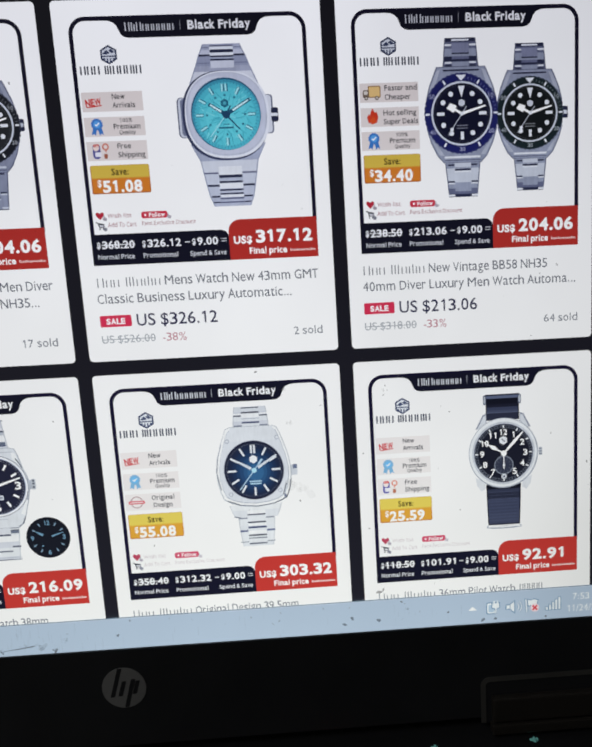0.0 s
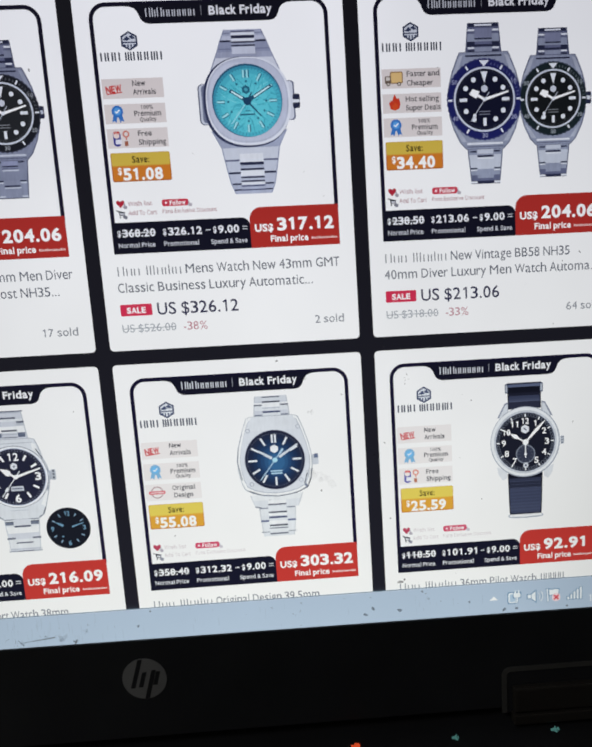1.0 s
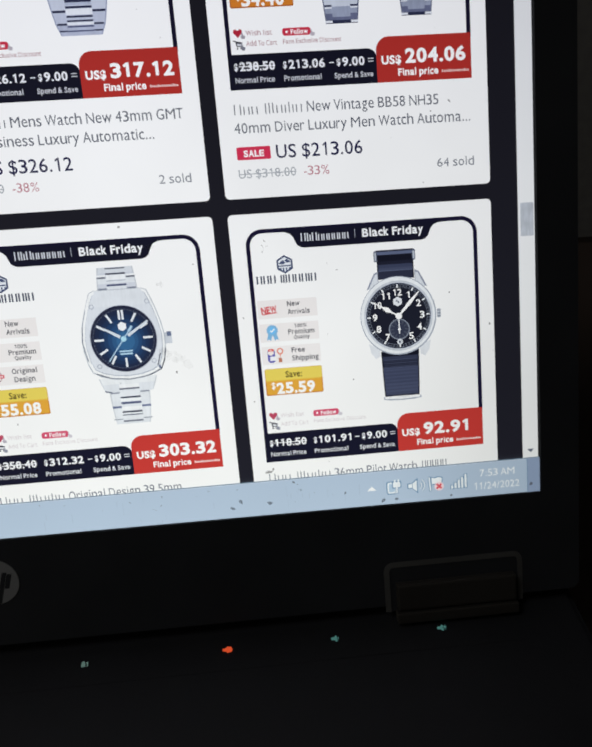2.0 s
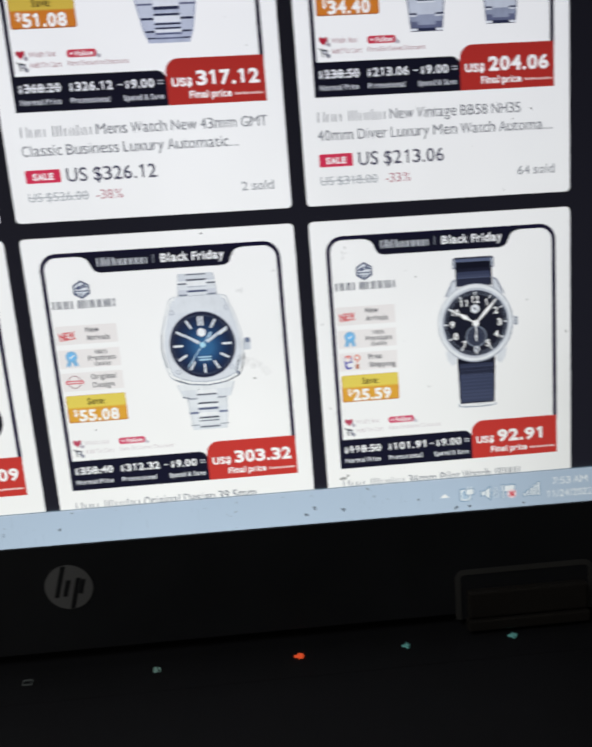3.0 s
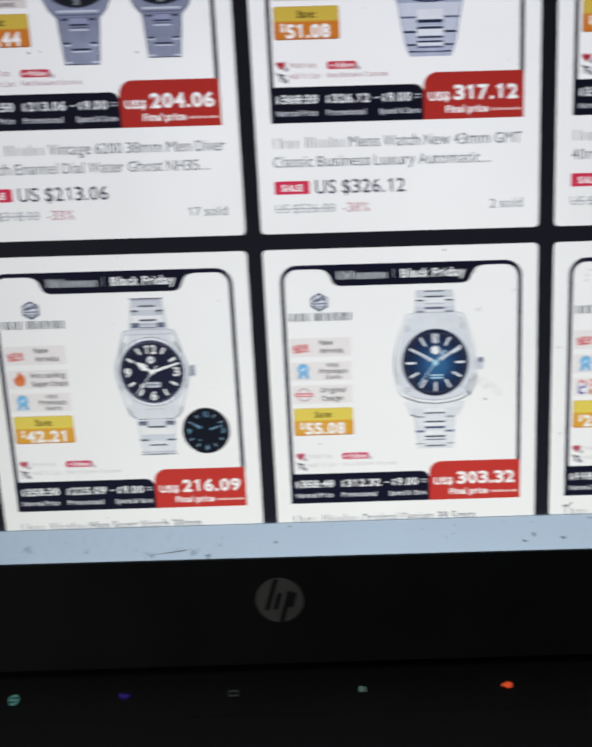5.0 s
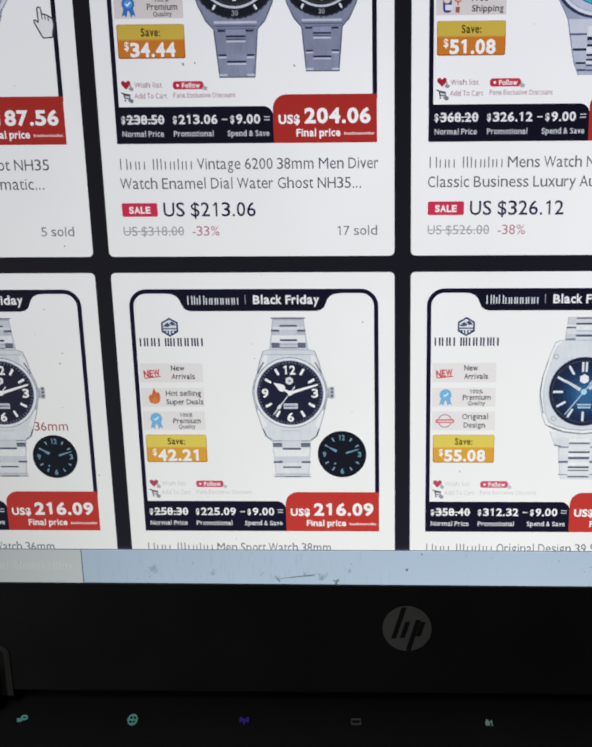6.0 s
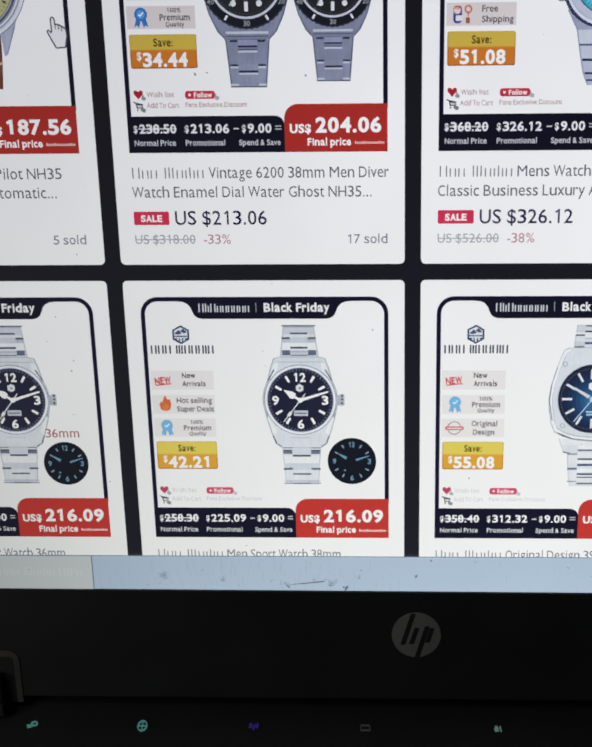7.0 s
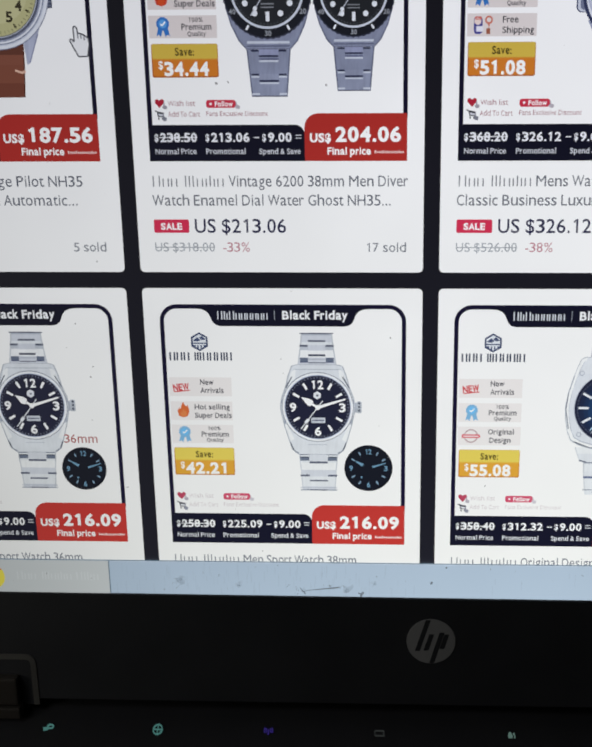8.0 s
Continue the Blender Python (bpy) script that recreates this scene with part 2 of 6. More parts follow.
class Art:
    """Flat shapes in layers, gathered into one mesh."""

    def __init__(self, base=1):
        self.v, self.f, self.m, self.mats, self.base, self.depth, self.washed = [], [], [], [], base, 1.0, False

    def mat(self, color):
        if isinstance(color, tuple) and self.depth != 1.0 and 90 < min(color) < 250 and max(color) - min(color) < 40:
            grey = sum(color) / 3
            color = tuple(int(255 * ((0.55 * v + 0.45 * grey) / 255) ** self.depth) for v in color)
        m = screen_color(*color) if isinstance(color, tuple) else color
        if m not in self.mats:
            self.mats.append(m)
        return self.mats.index(m)

    def add(self, pts, faces, color, layer):
        k, i, y = len(self.v), self.mat(color), -0.004 * (self.base + layer)
        self.v += [((x + SKEW * z) * CM, y * CM, z * CM) for x, z in pts]
        for f in faces:
            self.f.append([k + j for j in f])
            self.m.append(i)

    def poly(self, pts, color, layer=0):
        self.add(pts, [range(len(pts))], color, layer)

    def rect(self, x0, z0, x1, z1, color, layer=0):
        self.poly([(x0, z0), (x1, z0), (x1, z1), (x0, z1)], color, layer)

    def rrect(self, x0, z0, x1, z1, r, color, layer=0):
        self.poly(round_rect(x0, z0, x1, z1, r), color, layer)

    def disc(self, cx, cz, rx, color, layer=0, rz=None, n=40):
        self.poly(oval(cx, cz, rx, rz or rx, n), color, layer)

    def ring(self, cx, cz, r0, r1, color, layer=0, n=40):
        a, b = oval(cx, cz, r0, r0, n), oval(cx, cz, r1, r1, n)
        self.add(a + b, [(i, (i + 1) % n, n + (i + 1) % n, n + i) for i in range(n)], color, layer)

    def line(self, x0, z0, x1, z1, w, color, layer=0, w1=None):
        dx, dz = x1 - x0, z1 - z0
        d = math.hypot(dx, dz)
        nx, nz = -dz / d / 2, dx / d / 2
        w1 = w if w1 is None else w1
        self.poly([(x0 + nx * w, z0 + nz * w), (x0 - nx * w, z0 - nz * w), (x1 - nx * w1, z1 - nz * w1), (x1 + nx * w1, z1 + nz * w1)], color, layer)

    def text(self, body, x, z, cap, color, layer=0, width=None, bold=0.0, end=False, turn=0.0):
        """One line of writing whose capitals are cap high, centred on z, from x on (or up to it)."""
        vs, fs, lo, hi = letters(body, bold)
        s = cap / CAP
        sx = width / (hi - lo) if width else s
        x0 = x - (hi - lo) * sx if end else x
        c, n = math.cos(turn), math.sin(turn)
        out = []
        for a, b in vs:
            u, w = (a - lo) * sx, b * s - cap / 2
            out.append((x0 + u * c - w * n, z + u * n + w * c))
        self.add(out, fs, color, layer)

    def bars(self, x, z, width, height, count, color, layer=0, gap=0.28, tall=(0,)):
        """A word that is not spelt out: a row of plain upright bars."""
        step = width / count
        for i in range(count):
            h = height * (1.35 if i in tall else 1.0)
            self.rect(x + i * step, z - height / 2, x + (i + 1 - gap) * step, z - height / 2 + h, color, layer)

    def stems(self, x, z, width, cap, shape, color, layer=0, weight=0.16):
        """A word that is not spelt out: upright bars in pairs. T and x: a tall and a low pair, l and i: single bars, m: three bars."""
        room = {"T": 1.0, "x": 0.84, "l": 0.40, "i": 0.40, "m": 1.25}
        unit = width / sum(room[c] for c in shape)
        w = cap * weight
        for c in shape:
            h, r = cap if c in "Tlm" else cap * 0.75, room[c] * unit
            n = {"l": 1, "i": 1, "m": 3}.get(c, 2)
            for i in range(n):
                u = x + r * (0.5 if n == 1 else 0.2 + 0.6 * i / (n - 1))
                self.rect(u - w / 2, z - cap / 2, u + w / 2, z - cap / 2 + h, color, layer)
            x += r

    def mirrored(self, half, cx, cz, color, layer=0, k=1.0):
        """A shape given by its right half, from the top down."""
        right = [(cx + x * k, cz + z * k) for x, z in half]
        self.poly(right + [(2 * cx - x, z) for x, z in right[::-1]], color, layer)

    def dash(self, x0, x1, z, h, color, layer=0):
        self.rect(x0, z - h / 2, x1, z + h / 2, color, layer)

    def make(self, name, parent, label="", at=None):
        me = bpy.data.meshes.new(name)
        me.from_pydata(self.v, [], self.f)
        for m in self.mats:
            me.materials.append(m)
        me.polygons.foreach_set("material_index", self.m)
        me.update()
        ob = new(name, me)
        ob.parent = parent
        if at:
            ob.location = ((at[0] + SKEW * at[1]) * CM, 0, at[1] * CM)
        return tagged(ob, label)


def oval(cx, cz, rx, rz, n=40, a0=0.0, a1=2 * math.pi):
    if a1 - a0 > 6.28:
        return [(cx + rx * math.cos(2 * math.pi * i / n), cz + rz * math.sin(2 * math.pi * i / n)) for i in range(n)]
    return [(cx + rx * math.cos(a0 + (a1 - a0) * i / (n - 1)), cz + rz * math.sin(a0 + (a1 - a0) * i / (n - 1))) for i in range(n)]


def round_rect(x0, z0, x1, z1, r):
    """r: one radius, or four from the lower left counter-clockwise."""
    r = (r,) * 4 if isinstance(r, (int, float)) else r
    out = []
    for (cx, cz, sx, sz), q, k in zip(((x0, z0, 1, 1), (x1, z0, -1, 1), (x1, z1, -1, -1), (x0, z1, 1, -1)), r, range(4)):
        if q <= 0:
            out.append((cx, cz))
        else:
            a = math.pi + k * math.pi / 2
            out += oval(cx + sx * q, cz + sz * q, q, q, 7, a, a + math.pi / 2)
    return out


def dial_point(cx, cz, r, hour):
    a = math.pi / 2 - hour * math.pi / 6
    return cx + r * math.cos(a), cz + r * math.sin(a)


# ---- the screen ----
LEFT, RIGHT, FOOT, TOP = -17.85, 16.83, -1.71, 20.2
display = tagged(new("display_screen"), "lit laptop display showing a shop page with watch offers", "screen")
display.matrix_world = LID
display.rotation_mode = "XYZ"

a = Art(0)
a.rect(LEFT - 0.1, FOOT - 0.1, RIGHT + 0.1, TOP + 0.1, PAGE)
a.make("page_background", display, "near-black page background")

PITCH, ROW = 8.2, 10.955
TASK = -0.57          # top of the taskbar


def blend(p, q, k):
    return tuple(int(u + (v - u) * k) for u, v in zip(p, q))


def band(a, cx, rows, edge, layer=1):
    """A strap or bracelet as bands from the top down. rows: height, half width and the tone of the band below; edge: tone of its sides."""
    for (z0, w0, tone), (z1, w1, _) in zip(rows, rows[1:]):
        a.poly([(cx - w0, z0), (cx + w0, z0), (cx + w1, z1), (cx - w1, z1)], tone, layer)
        for s in (-1, 1):
            a.poly([(cx + s * w0, z0), (cx + s * (w0 - 0.035), z0), (cx + s * (w1 - 0.035), z1), (cx + s * w1, z1)], edge, layer + 0.3)


def joints(a, cx, inner, outer, rows, layer=2):
    """Dashes across a bracelet. rows: m over the middle links or s over the side links, height, thickness and tone.
    outer: half width of the bracelet, or two heights with the half width at each."""
    for i, (where, z, h, tone) in enumerate(rows):
        if where == "m":
            a.dash(cx - inner, cx + inner, z, h, tone, layer + 0.05 * i)
            continue
        w = outer if isinstance(outer, float) else outer[1] + (outer[3] - outer[1]) * (z - outer[0]) / (outer[2] - outer[0])
        a.dash(cx - w, cx - inner - 0.01, z, h, tone, layer + 0.05 * i)
        a.dash(cx + inner + 0.01, cx + w, z, h, tone, layer + 0.05 * i)


def pointers(a, cx, cz, r, hour, minute, second, color, layer, wide=0.09):
    x, z = dial_point(cx, cz, r * 0.55, hour)
    a.line(cx, cz, x, z, wide * 0.7, color, layer, wide * 1.2)
    x2, z2 = dial_point(cx, cz, r * 0.66, hour)
    a.line(x, z, x2, z2, wide * 1.6, color, layer, 0.01)
    x, z = dial_point(cx, cz, r * 0.50, hour)
    a.disc(x, z, wide * 0.95, color, layer, n=14)
    x, z = dial_point(cx, cz, r * 0.86, minute / 5)
    a.line(cx, cz, x, z, wide, color, layer, wide * 0.5)
    if second is not None:
        x, z = dial_point(cx, cz, r * 0.82, second / 5)
        x2, z2 = dial_point(cx, cz, -r * 0.25, second / 5)
        a.line(x2, z2, x, z, 0.025, color, layer)
    a.disc(cx, cz, wide * 0.65, color, layer + 1, n=12)


def minute_track(a, cx, cz, r, color, layer, length=0.05):
    for i in range(60):
        x0, z0 = dial_point(cx, cz, r, i / 5)
        x1, z1 = dial_point(cx, cz, r - length, i / 5)
        a.line(x0, z0, x1, z1, 0.014, color, layer)


def hexagon(cx, cz, r):
    return [(cx + r * math.cos(math.radians(90 + 60 * i)), cz + r * math.sin(math.radians(90 + 60 * i))) for i in range(6)]


PALE_STEEL = (226, 229, 238)
FINE, FINE_LOW = (212, 215, 228), (190, 194, 210)
JOINT, SOFT_JOINT = (58, 64, 92), (122, 128, 152)
STEEL_DARK = (96, 100, 128)
SHADE = (38, 42, 68)
LUME = (232, 235, 242)
# right halves of the cases, about the middle of the dial
DIVER_CASE = ((0.74, 1.36), (0.80, 1.24), (0.98, 0.80), (1.08, 0.42), (1.08, -0.45), (0.96, -0.85), (0.77, -1.24), (0.58, -1.44))
FIELD_CASE = ((0.60, 1.24), (0.73, 1.20), (0.83, 0.93), (0.91, 0.60), (1.03, 0.28), (1.07, 0.05), (1.06, -0.12), (0.97, -0.55), (0.83, -1.03), (0.74, -1.28), (0.58, -1.41))
CUSHION_CASE = ((0.70, 1.46), (0.83, 1.40), (0.93, 1.15), (1.03, 0.85), (1.13, 0.50), (1.21, 0.05), (1.20, -0.30), (1.13, -0.70), (1.02, -0.97), (0.78, -1.11), (0.42, -1.21), (0.0, -1.245))


def diver(a, cx, cz, r, bezel, dial, k=1.0, dark=True):
    """A diving watch on a metal bracelet with a turning bezel. dark: contrasting links, or evenly blue-grey ones."""
    mid, low, hi = ((146, 152, 174), (196, 201, 215), PALE_STEEL) if dark else ((132, 137, 160), (139, 144, 167), (196, 201, 216))
    t, v = 2.17 * k, -1.44 * k
    up = [(cz + t, 0.47 * k, SHADE), (cz + t - 0.11 * k, 0.48 * k, STEEL_DARK), (cz + t - 0.30 * k, 0.50 * k, mid), (cz + t - 0.52 * k, 0.52 * k, SHADE),
          (cz + t - 0.66 * k, 0.53 * k, STEEL_DARK), (cz + 1.30 * k, 0.56 * k, STEEL_DARK)]
    band(a, cx, up, blend(mid, SHADE, 0.5))
    joints(a, cx, 0.26 * k, 0.47 * k, (("m", cz + t - 0.06 * k, 0.05 * k, PALE_STEEL), ("s", cz + t - 0.20 * k, 0.055 * k, PALE_STEEL), ("m", cz + t - 0.28 * k, 0.26 * k, (128, 132, 160)),
                                       ("m", cz + t - 0.44 * k, 0.045 * k, SHADE), ("s", cz + t - 0.70 * k, 0.05 * k, PALE_STEEL), ("m", cz + t - 0.56 * k, 0.08 * k, (104, 108, 138)),
                                       ("m", cz + t - 0.74 * k, 0.12 * k, mid), ("s", cz + t - 0.79 * k, 0.06 * k, SHADE)))
    if dark:
        rows = [(cz + v, 0.545 * k, mid), (cz + v - 0.16 * k, 0.535 * k, low), (cz + v - 0.58 * k, 0.49 * k, mid), (cz + v - 0.76 * k, 0.475 * k, STEEL_DARK), (cz + v - 0.93 * k, 0.455 * k, SHADE), (cz + v - 1.02 * k, 0.45 * k, SHADE)]
        marks = (("s", cz + v - 0.06 * k, 0.05 * k, SHADE), ("m", cz + v + 0.0 * k, 0.26 * k, low), ("m", cz + v - 0.20 * k, 0.06 * k, SHADE), ("m", cz + v - 0.26 * k, 0.04 * k, hi), ("s", cz + v - 0.56 * k, 0.045 * k, SHADE),
                 ("s", cz + v - 0.61 * k, 0.035 * k, hi), ("m", cz + v - 0.80 * k, 0.10 * k, mid), ("s", cz + v - 0.97 * k, 0.06 * k, hi))
    else:
        rows = [(cz + v, 0.575 * k, mid), (cz + v - 0.60 * k, 0.52 * k, low), (cz + v - 1.14 * k, 0.47 * k, SHADE), (cz + v - 1.165 * k, 0.47 * k, SHADE)]
        marks = (("s", cz + v - 0.03 * k, 0.05 * k, SHADE), ("m", cz + v - 0.02 * k, 0.24 * k, (146, 150, 180)), ("m", cz + v - 0.165 * k, 0.05 * k, SHADE), ("m", cz + v - 0.20 * k, 0.03 * k, mid), ("m", cz + v - 0.24 * k, 0.04 * k, (88, 92, 122)),
                 ("m", cz + v - 0.285 * k, 0.05 * k, hi), ("s", cz + v - 0.62 * k, 0.05 * k, SHADE), ("s", cz + v - 0.67 * k, 0.05 * k, hi), ("m", cz + v - 0.775 * k, 0.05 * k, SHADE), ("m", cz + v - 0.83 * k, 0.04 * k, hi), ("s", cz + v - 1.10 * k, 0.05 * k, hi))
    band(a, cx, rows, blend(mid, SHADE, 0.45))
    joints(a, cx, 0.25 * k, 0.46 * k, marks)
    # case with its lugs and crown
    a.mirrored(DIVER_CASE, cx, cz, blend(mid, SHADE, 0.35), 3, k)
    a.mirrored([(x - 0.03, z * 0.985) for x, z in DIVER_CASE], cx, cz, mid, 3.3, k)
    for s in (-1, 1):
        a.poly([(cx + s * 0.62 * k, cz + 1.30 * k), (cx + s * 0.74 * k, cz + 1.24 * k), (cx + s * 0.97 * k, cz + 0.70 * k), (cx + s * 0.80 * k, cz + 0.80 * k)], blend(hi, mid, 0.6), 3.6)
        a.poly([(cx + s * 0.55 * k, cz - 1.22 * k), (cx + s * 0.72 * k, cz - 1.20 * k), (cx + s * 0.95 * k, cz - 0.72 * k), (cx + s * 0.74 * k, cz - 0.95 * k)], blend(low, mid, 0.4), 3.6)
    a.dash(cx - 0.55 * k, cx + 0.55 * k, cz + 1.25 * k, 0.05 * k, SHADE, 3.8)
    a.dash(cx - 0.55 * k, cx + 0.55 * k, cz - 1.27 * k, 0.06 * k, hi, 3.8)
    a.dash(cx - 0.56 * k, cx + 0.56 * k, cz - 1.36 * k, 0.03 * k, blend(mid, SHADE, 0.5), 3.9)
    for z in (-0.09, 0.09):
        a.rrect(cx + 1.11 * k, cz + (z - 0.10) * k, cx + 1.27 * k, cz + (z + 0.10) * k, 0.05 * k, SHADE, 2.5)
    a.rrect(cx + 1.06 * k, cz - 0.06 * k, cx + 1.24 * k, cz + 0.06 * k, 0.02, hi, 2.8)
    # bezel
    tall = r * 1.03
    a.poly([(cx + r * q * math.sin(math.pi * i / 96), cz + tall * q * math.cos(math.pi * i / 96)) for i in range(192) for q in ((1.0 if i % 4 < 2 else 0.985),)], blend(bezel, STEEL_DARK, 0.4), 5)
    a.disc(cx, cz, r * 0.965, bezel, 6, rz=tall * 0.965)
    for h in range(12):
        x0, z0 = dial_point(cx, cz, r * 0.96, h)
        x1, z1 = dial_point(cx, cz, r * 0.85, h)
        if h == 0:
            a.poly([dial_point(cx, cz, r * 0.98, -0.26), dial_point(cx, cz, r * 0.82, 0), dial_point(cx, cz, r * 0.98, 0.26)], LUME, 7)
        elif h % 2 or h in (3, 9):
            a.line(x0, z0, x1, z1, 0.055 * k, LUME, 7)
        else:
            x, z = dial_point(cx, cz, r * 0.90, h)
            a.text(str(h * 5), x - 0.085 * k, z, 0.125 * k, blend(bezel, LUME, 0.6), 7, width=0.17 * k, bold=0.03)
    for i in range(1, 15):
        x0, z0 = dial_point(cx, cz, r * 0.93, i / 5)
        x1, z1 = dial_point(cx, cz, r * 0.87, i / 5)
        if i % 5:
            a.line(x0, z0, x1, z1, 0.018, blend(bezel, LUME, 0.45), 7)
    a.disc(cx, cz, r * 0.815, (206, 211, 224), 8)
    a.disc(cx, cz, r * 0.765, blend(dial, (0, 0, 0), 0.4), 8.4)
    a.disc(cx, cz - 0.01, r * 0.75, dial, 8.7)
    minute_track(a, cx, cz, r * 0.735, blend(dial, LUME, 0.35), 9, 0.035)
    for h in range(1, 12):
        x, z = dial_point(cx, cz, r * 0.57, h)
        if h % 3 == 0:
            x0, z0 = dial_point(cx, cz, r * 0.66, h)
            x1, z1 = dial_point(cx, cz, r * 0.46, h)
            a.line(x0, z0, x1, z1, 0.095 * k, LUME, 9.2)
        else:
            a.disc(x, z, 0.075 * k, LUME, 9.2, n=16)
    a.poly([dial_point(cx, cz, r * 0.70, -0.24), dial_point(cx, cz, r * 0.40, 0), dial_point(cx, cz, r * 0.70, 0.24)], LUME, 9.2)
    a.poly(hexagon(cx, cz + r * 0.27, 0.11 * k), (204, 208, 220), 9.2)
    for z in (0.30, 0.37):
        a.dash(cx - 0.17 * k, cx + 0.17 * k, cz - r * z, 0.028 * k, blend(dial, LUME, 0.5), 9.2)
    # pointers: a broad arrow, a sword and a thin second hand with a dot
    x, z = dial_point(cx, cz, r * 0.24, 10.0)
    a.line(cx, cz, x, z, 0.075 * k, WHITE, 10)
    a.poly([dial_point(cx, cz, r * 0.22, 9.2), dial_point(cx, cz, r * 0.43, 9.62), dial_point(cx, cz, r * 0.41, 10.35), dial_point(cx, cz, r * 0.24, 10.9)], WHITE, 10.2)
    x, z = dial_point(cx, cz, r * 0.66, 2.45)
    a.line(cx, cz, x, z, 0.085 * k, WHITE, 10.4, 0.05 * k)
    x, z = dial_point(cx, cz, r * 0.66, 7.15)
    x2, z2 = dial_point(cx, cz, -r * 0.22, 7.15)
    a.line(x2, z2, x, z, 0.025 * k, (190, 194, 206), 10.6)
    x, z = dial_point(cx, cz, r * 0.48, 7.15)
    a.disc(x, z, 0.055 * k, LUME, 10.8, n=12)
    a.disc(cx, cz, 0.06 * k, LUME, 11, n=12)


def watch_pair_black(a):
    diver(a, 5.47, 4.18, 1.075, (24, 26, 34), (34, 36, 40), 0.925, False)
    diver(a, 3.26, 4.24, 1.165, (26, 28, 36), (38, 40, 44), 1.0, False)


def watch_pair_colour(a):
    diver(a, 5.35, 4.02, 1.05, (24, 36, 40), (19, 22, 25), 0.93)
    diver(a, 3.245, 4.07, 1.15, (28, 32, 92), (16, 18, 40))


def watch_cyan(a):
    cx, cz = 4.35, 4.27
    GREYB = (150, 156, 182)
    band(a, cx, [(6.27, 0.55, (176, 181, 204)), (6.10, 0.62, (196, 200, 218)), (5.96, 0.69, GREYB), (5.66, 0.80, (166, 171, 194)), (5.50, 0.87, FINE), (5.15, 1.02, FINE)], GREYB)
    joints(a, cx, 0.34, (6.27, 0.54, 5.66, 0.78), (("m", 6.15, 0.16, PALE_STEEL), ("m", 6.215, 0.045, STEEL_DARK), ("s", 6.17, 0.035, (128, 134, 160)), ("m", 6.07, 0.085, SHADE), ("m", 5.985, 0.08, PALE_STEEL), ("s", 5.955, 0.055, SHADE),
                               ("m", 5.92, 0.05, SHADE), ("m", 5.875, 0.05, (170, 176, 198)), ("m", 5.83, 0.045, SHADE), ("s", 5.74, 0.03, (122, 128, 156)), ("m", 5.70, 0.20, (206, 210, 226))))
    band(a, cx, [(3.45, 1.12, (164, 170, 194)), (2.96, 0.87, (206, 210, 224)), (2.62, 0.81, (196, 201, 218)), (2.24, 0.74, (186, 191, 211)), (1.91, 0.67, (176, 181, 204)), (1.62, 0.55, FINE)], GREYB)
    joints(a, cx, 0.35, (2.62, 0.80, 1.62, 0.545), (("m", 2.66, 0.26, PALE_STEEL), ("s", 2.60, 0.05, STEEL_DARK), ("m", 2.50, 0.085, SHADE), ("m", 2.42, 0.07, (176, 182, 204)), ("m", 2.335, 0.06, SHADE), ("m", 2.22, 0.15, PALE_STEEL),
                               ("s", 2.235, 0.06, SHADE), ("m", 2.10, 0.05, SHADE), ("m", 1.99, 0.045, SHADE), ("s", 1.91, 0.05, SHADE), ("m", 1.92, 0.07, PALE_STEEL), ("m", 1.85, 0.045, (80, 86, 116)), ("m", 1.735, 0.04, (80, 86, 116)), ("s", 1.74, 0.04, SHADE)))
    # flanks and crown
    a.rrect(cx - 1.43, 3.64, cx - 1.10, 4.80, 0.14, (70, 76, 104), 2)
    a.rrect(cx - 1.395, 3.66, cx - 1.10, 4.78, 0.12, (206, 210, 224), 2.4)
    a.rrect(cx - 1.33, 3.70, cx - 1.10, 4.76, 0.10, (120, 126, 152), 2.6)
    a.rrect(cx + 1.10, 3.70, cx + 1.40, 4.82, 0.10, (90, 96, 124), 2)
    a.rrect(cx + 1.10, 3.72, cx + 1.36, 4.80, 0.10, FINE, 2.4)
    a.rrect(cx + 1.34, 4.03, cx + 1.55, 4.44, 0.06, SHADE, 2.6)
    a.rrect(cx + 1.33, 4.19, cx + 1.54, 4.28, 0.03, PALE_STEEL, 2.8)

    def barrel(k, dx=0.0, dz=0.0):
        return [(cx + dx + k * 1.28 * math.copysign(abs(math.cos(t)) ** 0.86, math.cos(t)), cz - 0.02 + dz + k * 1.28 * math.copysign(abs(math.sin(t)) ** 0.86, math.sin(t)))
                for t in (2 * math.pi * i / 64 for i in range(64))]
    a.poly(barrel(1.0, -0.01, -0.005), (52, 58, 88), 4)
    a.poly(barrel(0.975, 0.035, 0.018), (226, 229, 240), 5)
    a.poly(barrel(0.93, 0.02, 0.035), (184, 189, 209), 5.4)
    a.poly(barrel(0.905, 0.015, 0.05), (196, 200, 219), 5.8)
    a.poly(oval(cx - 0.24, cz + 0.24, 0.86, 0.86, 40), (206, 210, 227), 6.0)
    a.disc(cx, cz + 0.02, 1.035, (44, 92, 122), 7)
    a.disc(cx + 0.01, cz + 0.0, 1.01, (62, 150, 176), 8, rz=1.0)
    a.disc(cx + 0.03, cz - 0.04, 0.965, (78, 180, 200), 8.2)
    a.disc(cx + 0.04, cz - 0.06, 0.84, (90, 196, 212), 8.4)
